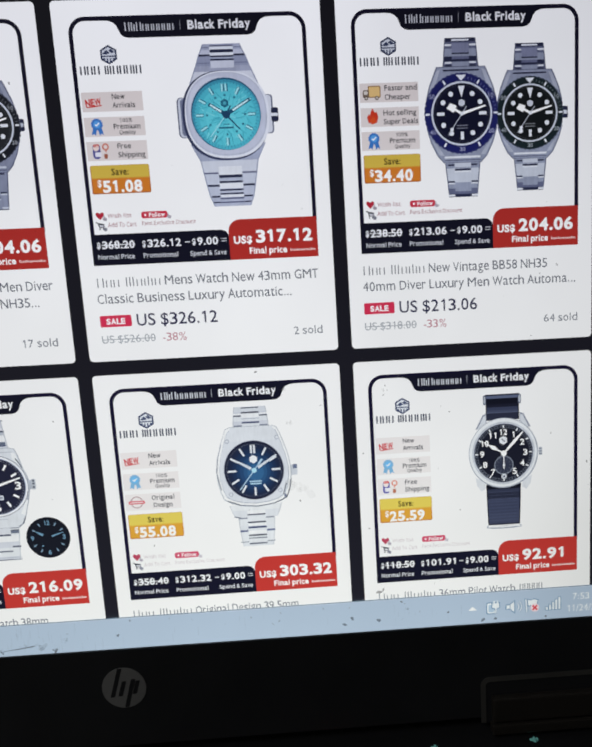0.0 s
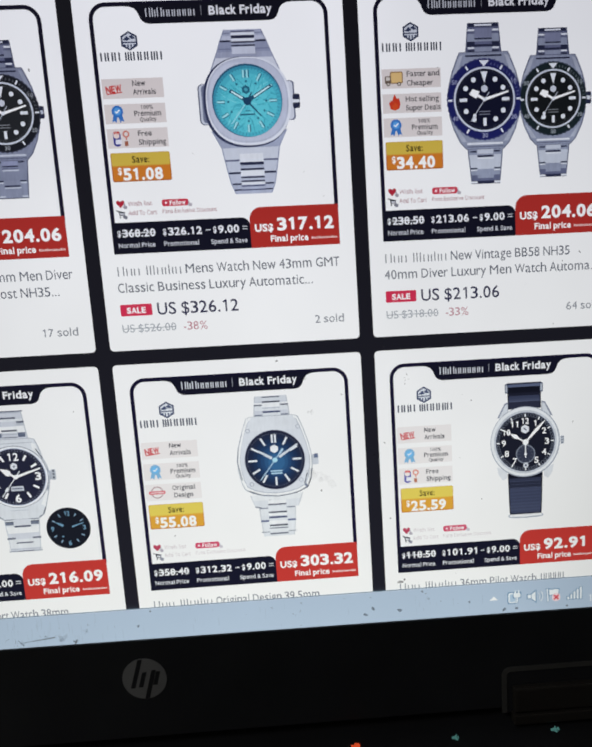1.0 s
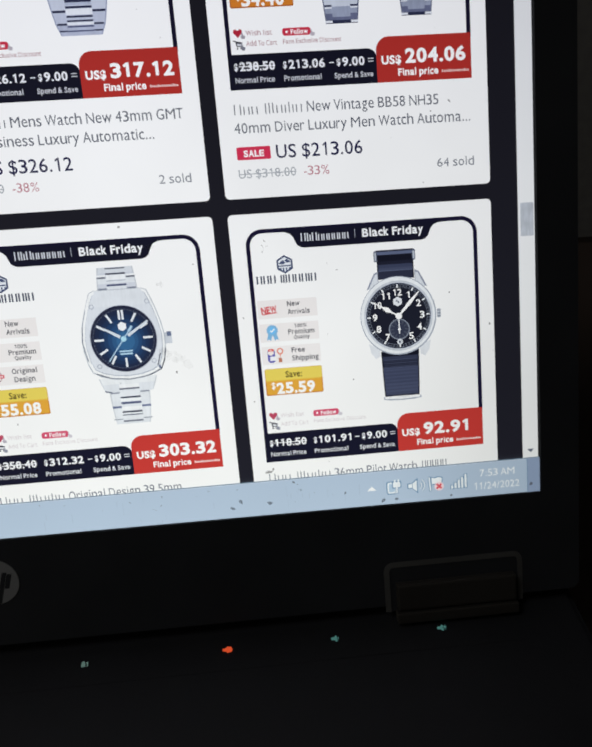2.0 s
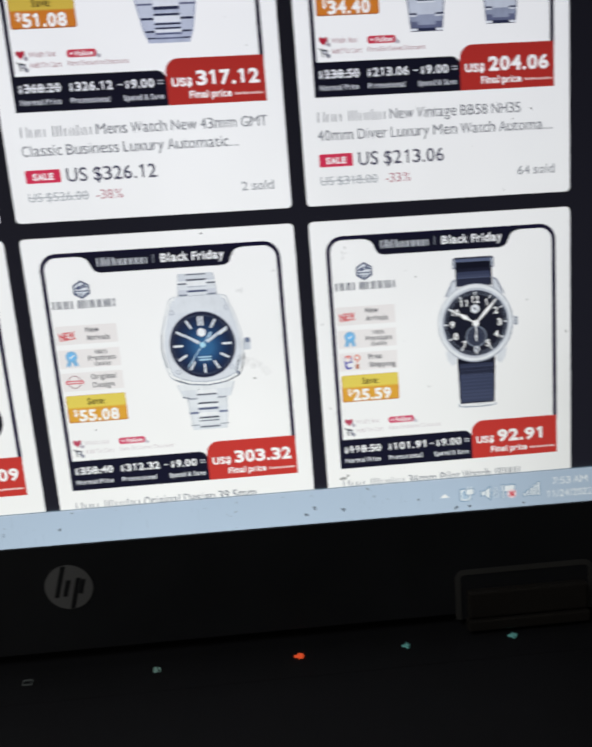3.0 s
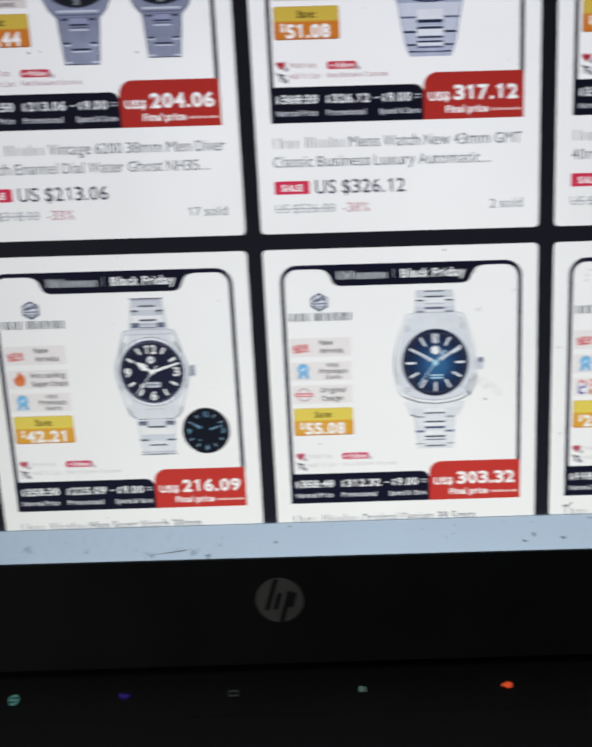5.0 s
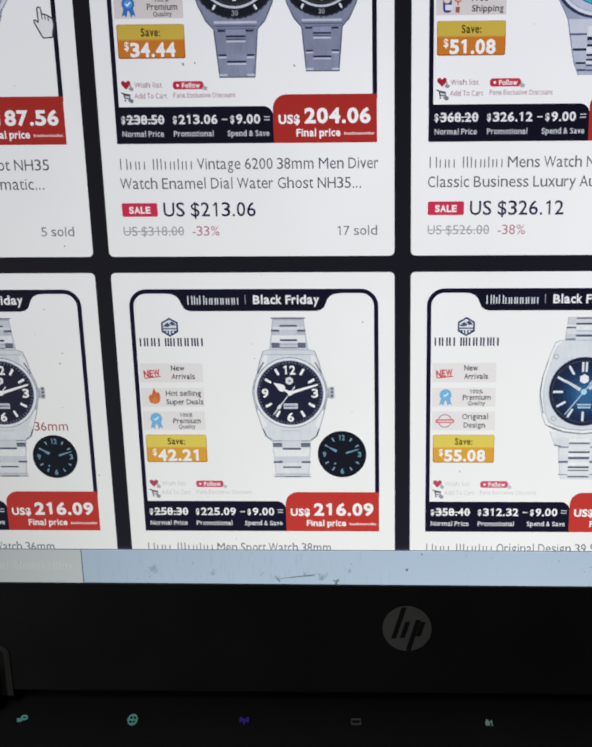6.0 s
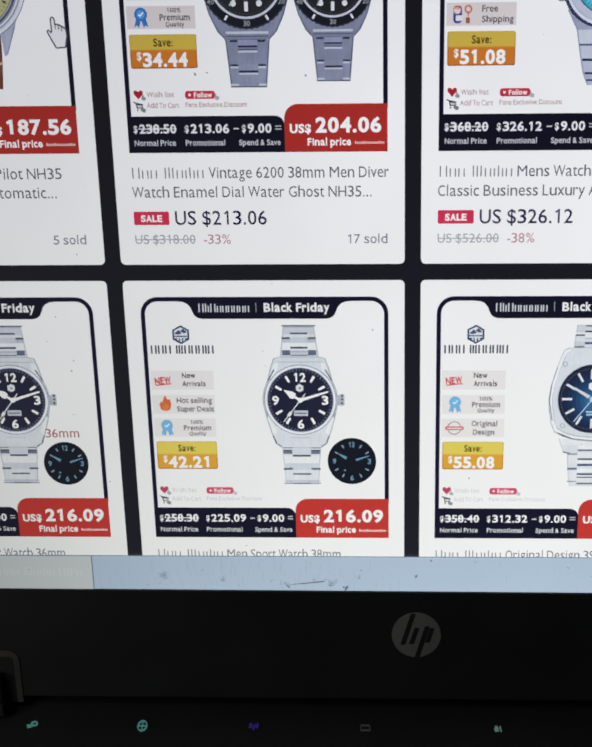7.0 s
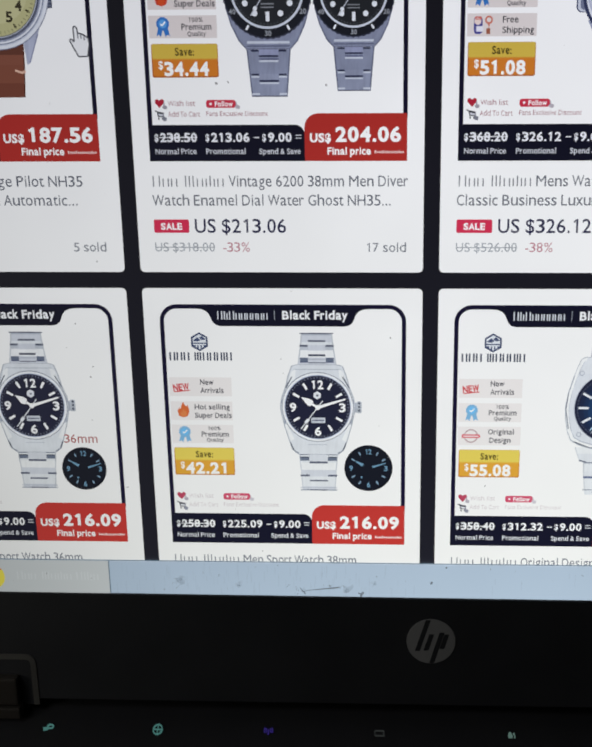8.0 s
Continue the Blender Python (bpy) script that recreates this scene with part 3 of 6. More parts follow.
    a.disc(cx + 0.02, cz - 0.10, 0.62, (98, 204, 218), 8.6)
    crack = random.Random(3)
    for i in range(110):
        h = crack.uniform(0, 12)
        r0 = crack.uniform(0.12, 0.75)
        x0, z0 = dial_point(cx, cz, r0, h)
        x1, z1 = dial_point(cx, cz, min(0.95, r0 + crack.uniform(0.08, 0.3)), h + crack.uniform(-0.5, 0.5))
        a.line(x0, z0, x1, z1, crack.uniform(0.02, 0.05), crack.choice(((62, 164, 184), (70, 176, 194), (80, 188, 204), (122, 214, 224))), 9 + 0.01 * i, 0.012)
    minute_track(a, cx, cz, 0.98, (50, 124, 148), 10.4, 0.09)
    for h in range(12):
        x0, z0 = dial_point(cx, cz, 0.88, h)
        x1, z1 = dial_point(cx, cz, 0.66, h)
        for o in ((-0.055, 0.055) if h == 0 else (0,)):
            a.line(x0 + o, z0, x1 + o, z1, 0.10, (40, 108, 134), 10.6)
            a.line(x0 + o - 0.012, z0, x1 + o - 0.012, z1, 0.055, (168, 228, 236), 11)
        x, z = dial_point(cx, cz, 0.56, h)
        a.disc(x, z, 0.035, (44, 116, 138), 10.6, n=10)
    a.poly(hexagon(cx - 0.02, cz + 0.33, 0.13), (38, 104, 128), 10.8)
    a.disc(cx - 0.02, cz + 0.33, 0.05, (80, 170, 190), 11, n=10)
    a.dash(cx - 0.24, cx + 0.20, cz - 0.37, 0.05, (40, 104, 128), 10.8)
    a.dash(cx - 0.08, cx + 0.08, cz - 0.27, 0.03, (50, 120, 142), 10.8)
    for i, (r, h, w) in enumerate(((0.58, 10.1, 0.12), (0.84, 1.98, 0.115))):
        x, z = dial_point(cx, cz, r, h)
        a.line(cx, cz, x, z, w, (34, 82, 110), 11.2 + 0.2 * i, w * 0.8)
        x0, z0 = dial_point(cx, cz, r * 0.28, h)
        x1, z1 = dial_point(cx, cz, r * 0.93, h)
        a.line(x0, z0, x1, z1, w * 0.5, (206, 240, 246), 12, w * 0.4)
    x, z = dial_point(cx, cz, 0.58, 4.6)
    a.line(cx, cz, x, z, 0.06, (34, 82, 110), 12.2, 0.03)
    x, z = dial_point(cx, cz, 0.30, 1.0)
    a.line(cx, cz, x, z, 0.06, (34, 82, 110), 12.3, 0.04)
    x, z = dial_point(cx, cz, 0.80, 7.3)
    a.line(cx, cz, x, z, 0.022, (176, 226, 236), 12.4)
    a.disc(cx, cz, 0.115, (30, 66, 98), 13, n=16)


def watch_field(a, cx=4.375, cz=4.18):
    band(a, cx, [(6.32, 0.43, FINE_LOW), (6.25, 0.44, FINE), (6.06, 0.46, PALE_STEEL), (5.96, 0.475, (202, 206, 220)), (5.83, 0.49, (240, 242, 247)), (5.62, 0.52, FINE), (5.40, 0.55, FINE)], (204, 207, 217))
    joints(a, cx, 0.24, 0.475, (("m", 6.305, 0.035, SOFT_JOINT), ("s", 6.305, 0.03, SOFT_JOINT), ("m", 6.09, 0.05, SOFT_JOINT), ("s", 5.955, 0.055, SOFT_JOINT), ("m", 5.90, 0.16, FINE), ("m", 5.685, 0.055, (106, 112, 138)),
                                ("m", 5.57, 0.03, FINE_LOW), ("s", 5.55, 0.13, (132, 142, 168)), ("s", 5.49, 0.03, JOINT), ("m", 5.47, 0.025, SOFT_JOINT)))
    band(a, cx, [(2.85, 0.565, PALE_STEEL), (2.52, 0.545, (240, 242, 247)), (2.30, 0.52, FINE), (2.10, 0.51, PALE_STEEL), (1.80, 0.49, FINE), (1.67, 0.47, FINE)], (206, 209, 218))
    joints(a, cx, 0.26, 0.53, (("m", 2.89, 0.035, SOFT_JOINT), ("m", 2.71, 0.26, (216, 219, 230)), ("s", 2.765, 0.03, SOFT_JOINT), ("s", 2.64, 0.12, (136, 146, 170)), ("s", 2.69, 0.03, (96, 104, 130)), ("m", 2.53, 0.06, SOFT_JOINT),
                               ("s", 2.13, 0.055, SOFT_JOINT), ("m", 1.975, 0.045, SOFT_JOINT), ("m", 1.76, 0.025, FINE_LOW), ("s", 1.76, 0.025, FINE_LOW), ("m", 1.69, 0.035, SOFT_JOINT), ("s", 1.69, 0.03, (160, 166, 184))))
    # crown, case and lugs
    a.rrect(cx + 1.02, cz - 0.15, cx + 1.14, cz + 0.14, 0.03, FINE_LOW, 2.6)
    a.rrect(cx + 1.10, cz - 0.17, cx + 1.25, cz + 0.18, 0.05, (196, 200, 212), 2.8)
    for z in (-0.09, 0.02, 0.12):
        a.disc(cx + 1.18, cz + z, 0.035, (112, 118, 140), 3, n=10)
    a.mirrored(FIELD_CASE, cx, cz, (182, 186, 200), 3.2)
    a.mirrored([(x - 0.025, z * 0.99) for x, z in FIELD_CASE], cx, cz, (222, 225, 235), 3.5)
    for s in (-1, 1):
        a.poly([(cx + s * 0.60, cz + 1.12), (cx + s * 0.74, cz + 1.02), (cx + s * 0.84, cz + 0.62), (cx + s * 0.62, cz + 0.86)], (240, 242, 247), 3.8)
        a.line(cx + s * 0.72, cz + 0.88, cx + s * 0.90, cz + 0.56, 0.035, (124, 130, 150), 4)
        a.poly([(cx + s * 1.04, cz + 0.22), (cx + s * 0.98, cz + 0.22), (cx + s * 0.92, cz - 0.50), (cx + s * 0.96, cz - 0.50)], (182, 187, 204), 3.8)
        a.poly([(cx + s * 0.88, cz - 0.50), (cx + s * 0.95, cz - 0.52), (cx + s * 0.80, cz - 1.02), (cx + s * 0.68, cz - 0.95)], (240, 242, 247), 3.8)
        a.line(cx + s * 0.80, cz - 1.06, cx + s * 0.71, cz - 1.28, 0.035, (112, 118, 140), 4)
        a.line(cx + s * 0.71, cz - 1.28, cx + s * 0.56, cz - 1.37, 0.025, (150, 156, 174), 4.1)
    a.dash(cx - 0.66, cx + 0.66, cz + 1.10, 0.02, (190, 195, 210), 4)
    a.dash(cx - 0.30, cx + 0.25, cz - 1.11, 0.02, (196, 200, 214), 4)
    a.disc(cx, cz, 1.025, (150, 156, 178), 5)
    a.disc(cx, cz, 1.005, (240, 242, 247), 6)
    a.disc(cx, cz, 0.945, (150, 158, 190), 7)
    a.disc(cx, cz, 0.925, (26, 27, 44), 8)
    minute_track(a, cx, cz, 0.905, (176, 180, 196), 9, 0.06)
    for h in range(1, 12):
        if h in (3, 6, 9):
            x, z = dial_point(cx, cz, 0.70, h)
            a.text(str(h), x - 0.095, z, 0.25, WHITE, 9.2, width=0.19, bold=0.03)
        else:
            x0, z0 = dial_point(cx, cz, 0.80, h)
            x1, z1 = dial_point(cx, cz, 0.60, h)
            a.line(x0, z0, x1, z1, 0.075, WHITE, 9.2, 0.065)
    a.text("12", cx - 0.17, cz + 0.665, 0.25, WHITE, 9.2, width=0.34, bold=0.03)
    a.poly(hexagon(cx - 0.01, cz + 0.355, 0.12), (226, 228, 236), 9.2)
    a.disc(cx - 0.005, cz + 0.35, 0.035, (150, 154, 170), 9.4, n=8)
    a.rrect(cx - 0.19, cz - 0.46, cx + 0.21, cz - 0.30, 0.02, (206, 210, 222), 9.2)
    a.rect(cx - 0.16, cz - 0.395, cx + 0.18, cz - 0.365, (60, 64, 84), 9.4)
    x, z = dial_point(cx, cz, 0.24, 10.05)
    a.line(cx, cz, x, z, 0.07, WHITE, 10)
    a.poly([dial_point(cx, cz, 0.20, 9.3), dial_point(cx, cz, 0.30, 9.4), dial_point(cx, cz, 0.56, 10.1), dial_point(cx, cz, 0.34, 10.62), dial_point(cx, cz, 0.22, 10.9)], WHITE, 10.2)
    x, z = dial_point(cx, cz, 0.83, 2.42)
    a.line(cx, cz, x, z, 0.09, WHITE, 10.4, 0.05)
    x, z = dial_point(cx, cz, 0.80, 7.25)
    x2, z2 = dial_point(cx, cz, -0.24, 7.25)
    a.line(x2, z2, x, z, 0.028, LUME, 10.6)
    x0, z0 = dial_point(cx, cz, 0.44, 7.25)
    x1, z1 = dial_point(cx, cz, 0.58, 7.25)
    a.line(x0, z0, x1, z1, 0.09, LUME, 10.7)
    a.disc(cx, cz, 0.075, WHITE, 11, n=14)


def night_dial(a, at):
    """Small round inset: the dial glowing at night."""
    cx, cz, r = at
    glow_c = (90, 124, 150)
    a.disc(cx, cz, r, (16, 18, 26), 9)
    for h in range(12):
        x, z = dial_point(cx, cz, r * 0.72, h)
        if h in (0, 3, 6, 9):
            t = {0: "12", 3: "3", 6: "6", 9: "9"}[h]
            w = 0.17 if h == 0 else 0.10
            a.text(t, x - w / 2, z, 0.15, glow_c, 10, width=w, bold=0.03)
        else:
            x0, z0 = dial_point(cx, cz, r * 0.80, h)
            x1, z1 = dial_point(cx, cz, r * 0.64, h)
            a.line(x0, z0, x1, z1, 0.05, (104, 128, 150), 10, 0.035)
    for r0, r1, h, w in ((0.18, 0.42, 10.0, 0.09), (0.12, 0.52, 2.4, 0.06)):
        x0, z0 = dial_point(cx, cz, r0, h)
        x1, z1 = dial_point(cx, cz, r1, h)
        a.line(x0, z0, x1, z1, w, glow_c, 10, w * 0.4)
    x, z = dial_point(cx, cz, 0.34, 7.2)
    a.disc(x, z, 0.03, glow_c, 10, n=8)


def watch_field_36(a):
    watch_field(a)
    night_dial(a, (5.74, 2.29, 0.65))
    a.text("36mm", 5.22, 3.20, 0.25, (140, 60, 58), 9, width=0.97)


def watch_field_38(a):
    watch_field(a)
    night_dial(a, (5.81, 2.375, 0.695))


def watch_cushion(a):
    cx, cz = 4.37, 4.215
    band(a, cx, [(6.32, 0.51, (218, 221, 232)), (6.16, 0.53, FINE), (6.02, 0.55, (226, 229, 238)), (5.85, 0.565, FINE), (5.66, 0.58, FINE)], (206, 209, 218))
    joints(a, cx, 0.28, 0.54, (("m", 6.285, 0.035, (120, 126, 148)), ("m", 6.13, 0.045, (92, 98, 124)), ("s", 6.08, 0.05, (240, 242, 247)), ("s", 6.025, 0.04, (110, 116, 140)), ("m", 6.03, 0.13, (238, 240, 246)),
                               ("m", 5.93, 0.025, FINE_LOW), ("m", 5.80, 0.055, JOINT), ("m", 5.73, 0.08, PALE_STEEL), ("s", 5.70, 0.045, (150, 156, 176))))
    c2 = 4.34
    band(a, c2, [(3.05, 0.86, (232, 235, 242)), (2.86, 0.80, (222, 225, 235)), (2.62, 0.70, (228, 231, 240)), (2.60, 0.60, PALE_STEEL), (2.34, 0.585, (222, 225, 235)), (2.15, 0.57, PALE_STEEL), (1.78, 0.53, (222, 225, 235)), (1.62, 0.50, FINE)], (210, 213, 221))
    joints(a, c2, 0.295, 0.57, (("m", 2.78, 0.14, (238, 240, 246)), ("m", 2.705, 0.045, (116, 122, 146)), ("s", 2.59, 0.045, (164, 169, 186)), ("m", 2.44, 0.05, (102, 108, 132)), ("m", 2.265, 0.065, JOINT), ("s", 2.15, 0.065, (88, 94, 120)),
                                ("m", 2.36, 0.07, (240, 242, 247)), ("m", 1.99, 0.05, (92, 98, 124)), ("m", 2.10, 0.10, (240, 242, 247)), ("m", 1.895, 0.035, (130, 136, 156)), ("s", 1.77, 0.025, (150, 156, 174)), ("m", 1.705, 0.045, (120, 126, 148))))
    a.line(c2 - 0.72, 2.66, c2 - 0.52, 2.61, 0.035, (140, 146, 166), 3)
    a.rrect(cx + 1.18, cz - 0.24, cx + 1.40, cz + 0.10, 0.04, (206, 210, 222), 3)
    a.rect(cx + 1.26, cz - 0.02, cx + 1.39, cz + 0.12, (84, 92, 116), 3.4)

    def cushion(k, tone, layer, dx=0.0, dz=0.0):
        a.mirrored(CUSHION_CASE, cx - 0.005 + dx, cz + dz, tone, layer, k)
    cushion(1.0, (186, 190, 203), 4)
    cushion(0.982, (242, 244, 248), 5, -0.004, 0.012)
    cushion(0.925, (188, 193, 209), 6, 0.008, 0.02)
    cushion(0.912, (220, 223, 234), 7, 0.004, 0.032)
    a.poly([(cx - 0.66, cz + 1.44), (cx + 0.66, cz + 1.44), (cx + 0.86, cz + 1.0), (cx + 0.5, cz + 0.98), (cx - 0.5, cz + 0.98), (cx - 0.86, cz + 1.0)], (224, 227, 237), 7.2)
    # polished flanks: dark reflections down the left, a hard edge at the lower right
    a.line(cx - 1.00, cz + 0.92, cx - 1.15, cz + 0.42, 0.025, (170, 175, 193), 7.4)
    a.line(cx - 1.15, cz + 0.42, cx - 1.20, cz - 0.05, 0.03, (140, 146, 166), 7.5)
    a.line(cx - 1.20, cz - 0.05, cx - 1.10, cz - 0.62, 0.03, (150, 156, 174), 7.6)
    a.line(cx - 0.92, cz - 1.0, cx - 0.52, cz - 1.16, 0.03, (112, 118, 140), 7.4)
    a.line(cx - 0.52, cz - 1.16, cx + 0.05, cz - 1.225, 0.028, (150, 156, 174), 7.5)
    a.line(cx + 0.05, cz - 1.225, cx + 0.60, cz - 1.15, 0.028, (132, 138, 158), 7.6)
    a.line(cx + 0.60, cz - 1.15, cx + 0.99, cz - 0.98, 0.03, (112, 118, 140), 7.7)
    a.line(cx + 0.99, cz - 0.98, cx + 1.12, cz - 0.68, 0.035, (92, 98, 120), 7.8)
    a.line(cx + 1.12, cz - 0.68, cx + 1.18, cz - 0.35, 0.03, (124, 130, 150), 7.9)
    a.line(cx + 0.90, cz - 0.86, cx + 1.01, cz - 0.50, 0.03, (112, 118, 140), 8.0)
    a.rrect(cx + 0.92, cz - 0.96, cx + 0.99, cz - 0.86, 0.02, (88, 94, 116), 8.1)
    for sx, sz in ((-0.80, 1.0), (0.80, 1.06), (-0.80, -0.78), (0.80, -0.72)):
        a.ring(cx + sx, cz + sz, 0.05, 0.075, (186, 191, 207), 8, n=14)
    a.disc(cx, cz, 0.975, (176, 181, 200), 8.3, rz=1.0)
    for i, c in enumerate(((26, 28, 46), (24, 32, 54), (24, 38, 64), (26, 46, 76), (30, 56, 90), (36, 68, 104), (42, 80, 118))):
        a.disc(cx + 0.008 * i, cz - 0.012 * i, 0.955 * (1 - i * 0.12), c, 9 + i * 0.2, rz=0.985 * (1 - i * 0.12))
    for i in range(60):
        x0, z0 = dial_point(cx, cz, 0.88, i / 5)
        x1, z1 = dial_point(cx, cz, 0.88, (i + 0.7) / 5)
        a.line(x0, z0, x1, z1, 0.018, (120, 132, 156), 11)
    for h in range(12):
        x0, z0 = dial_point(cx, cz, 0.85, h)
        x1, z1 = dial_point(cx, cz, 0.57, h)
        for o in ((-0.05, 0.05) if h == 0 else (0,)):
            a.line(x0 + o, z0, x1 + o, z1, 0.08, (120, 134, 158), 11.2)
            a.line(x0 + o, z0, x1 + o, z1, 0.062, (228, 231, 239), 11.4)
    a.poly(hexagon(cx, cz + 0.37, 0.14), (238, 240, 246), 11.5)
    a.dash(cx - 0.17, cx + 0.22, cz - 0.37, 0.045, (150, 182, 206), 11.2)
    a.dash(cx - 0.15, cx + 0.21, cz - 0.45, 0.05, (150, 182, 206), 11.2)
    for i, (r, h, w) in enumerate(((0.62, 10.05, 0.10), (0.90, 1.9, 0.09))):
        x, z = dial_point(cx, cz, r * 0.18, h)
        x1, z1 = dial_point(cx, cz, r, h)
        a.line(x, z, x1, z1, w, (214, 220, 232), 12 + 0.2 * i, w * 0.6)
    x, z = dial_point(cx, cz, 0.82, 7.25)
    x2, z2 = dial_point(cx, cz, -0.46, 7.25)
    a.line(x2, z2, x, z, 0.032, (150, 178, 204), 13)
    x, z = dial_point(cx, cz, -0.26, 7.25)
    a.line(x2, z2, x, z, 0.07, (150, 178, 204), 13.2)
    a.disc(cx, cz, 0.085, (150, 196, 222), 14, n=14)


def watch_pilot(a):
    cx, cz = 4.375, 4.28
    CLOTH, FOLD, LIT = (30, 32, 46), (14, 15, 26), (54, 58, 78)
    # upper strap with its folded keeper, lower strap and buckle
    band(a, 4.36, [(6.27, 0.56, CLOTH), (6.22, 0.56, (78, 84, 108)), (6.13, 0.56, FOLD), (5.94, 0.55, (22, 23, 36)), (5.84, 0.55, (46, 50, 70)), (5.74, 0.55, LIT), (5.66, 0.55, (34, 36, 52)), (5.40, 0.55, FOLD)], FOLD)
    for s in (-1, 1):
        a.rrect(4.35 + s * 0.575 - 0.05, 5.93, 4.35 + s * 0.575 + 0.05, 6.25, 0.045, (64, 70, 90), 2)
        a.rrect(4.35 + s * 0.575 - 0.028, 5.97, 4.35 + s * 0.575 + 0.028, 6.21, 0.025, (196, 201, 214), 2.3)
    a.dash(3.83, 4.90, 5.655, 0.022, (72, 77, 98), 2)
    band(a, 4.365, [(3.22, 0.585, FOLD), (3.05, 0.58, (38, 41, 58)), (2.92, 0.575, (28, 30, 44)), (2.70, 0.57, (58, 62, 84)), (2.66, 0.57, (48, 52, 72)), (2.2, 0.555, (52, 56, 76)), (1.86, 0.54, (30, 32, 46)), (1.79, 0.53, FOLD)], FOLD)
    for i in range(22):
        z = 3.0 - i * 0.055
        a.dash(3.86, 4.87, z, 0.014, (58, 62, 82) if i % 2 else (42, 45, 62), 2)
    a.poly([(3.79, 1.80), (3.78, 1.70), (4.0, 1.665), (4.36, 1.655), (4.75, 1.665), (4.96, 1.70), (4.95, 1.78), (4.85, 1.76), (3.9, 1.76)], (176, 181, 198), 2)
    a.poly([(3.83, 1.78), (3.82, 1.72), (4.36, 1.69), (4.92, 1.72), (4.91, 1.76), (4.36, 1.75)], (240, 242, 246), 2.4)
    a.rrect(cx + 1.18, cz - 0.14, cx + 1.30, cz + 0.14, 0.04, (196, 200, 212), 2)
    for z in (-0.09, 0.0, 0.09):
        a.dash(cx + 1.19, cx + 1.29, cz + z, 0.03, (140, 146, 164), 2.3)
    for sx in (-1, 1):
        a.poly([(cx + sx * 0.55, cz + 1.37), (cx + sx * 0.68, cz + 1.31), (cx + sx * 0.92, cz + 0.84), (cx + sx * 0.55, cz + 0.95)], (166, 171, 190), 3)
        a.poly([(cx + sx * 0.57, cz + 1.30), (cx + sx * 0.65, cz + 1.27), (cx + sx * 0.86, cz + 0.84), (cx + sx * 0.57, cz + 0.95)], (218, 221, 232), 3.3)
        a.poly([(cx + sx * 0.62, cz - 0.95), (cx + sx * 0.95, cz - 0.80), (cx + sx * 0.90, cz - 1.08), (cx + sx * 0.76, cz - 1.28), (cx + sx * 0.62, cz - 1.20)], (222, 225, 233), 3)
    a.disc(cx, cz, 1.16, (176, 181, 198), 4, rz=1.20)
    a.disc(cx - 0.01, cz + 0.01, 1.13, (232, 235, 242), 5, rz=1.17)
    a.disc(cx, cz, 1.05, (206, 210, 222), 6, rz=1.07)
    a.disc(cx, cz, 0.985, (66, 72, 94), 6.6, rz=1.0)
    a.disc(cx, cz, 0.97, (20, 21, 32), 7, rz=0.985)
    a.ring(cx, cz, 0.945, 0.957, (140, 146, 164), 8, n=60)
    a.ring(cx, cz, 0.872, 0.884, (140, 146, 164), 8, n=60)
    for i in range(60):
        big = i % 5 == 0
        x0, z0 = dial_point(cx, cz, 0.955, i / 5)
        x1, z1 = dial_point(cx, cz, 0.85 if big else 0.88, i / 5)
        a.line(x0, z0, x1, z1, 0.045 if big else 0.014, LUME if big else (150, 156, 174), 8.2)
    for h in range(1, 13):
        if h == 6:
            continue
        x, z = dial_point(cx, cz, 0.72, h)
        w = 0.25 if h > 9 else 0.145
        a.text(str(h), x - w / 2, z, 0.20, WHITE, 8.4, width=0.08 if h == 1 else w, bold=0.025)
    a.poly(hexagon(cx - 0.01, cz + 0.44, 0.15), (226, 228, 236), 8.4)
    a.line(cx - 0.06, cz + 0.48, cx + 0.04, cz + 0.40, 0.04, (130, 136, 156), 8.6)
    sz = cz - 0.405
    a.ring(cx, sz, 0.285, 0.325, (150, 156, 174), 8.4)
    a.disc(cx, sz, 0.28, (40, 43, 58), 8.6, n=28)
    for h in range(12):
        x0, z0 = dial_point(cx, sz, 0.27, h)
        x1, z1 = dial_point(cx, sz, 0.17, h)
        a.line(x0, z0, x1, z1, 0.03, (112, 118, 138), 8.8)
    a.line(cx, sz - 0.14, cx, sz + 0.30, 0.035, (240, 242, 246), 9)
    a.disc(cx, sz, 0.045, (240, 242, 246), 9.2, n=12)
    a.disc(cx, cz - 0.79, 0.09, (214, 217, 226), 9.4, n=16)
    a.disc(cx, cz - 0.79, 0.035, (60, 64, 80), 9.6, n=10)
    # leaf-shaped pointers
    x, z = dial_point(cx, cz, 0.78, 10.05)
    a.line(cx, cz, x, z, 0.05, WHITE, 10, 0.03)
    x0, z0 = dial_point(cx, cz, 0.26, 10.05)
    x1, z1 = dial_point(cx, cz, 0.40, 10.05)
    x2, z2 = dial_point(cx, cz, 0.56, 10.05)
    a.line(x0, z0, x1, z1, 0.06, WHITE, 10.2, 0.15)
    a.line(x1, z1, x2, z2, 0.15, WHITE, 10.2, 0.04)
    x0, z0 = dial_point(cx, cz, 0.55, 1.42)
    x1, z1 = dial_point(cx, cz, 0.96, 1.42)
    a.line(cx, cz, x0, z0, 0.05, WHITE, 10.4, 0.11)
    a.line(x0, z0, x1, z1, 0.11, WHITE, 10.4, 0.03)
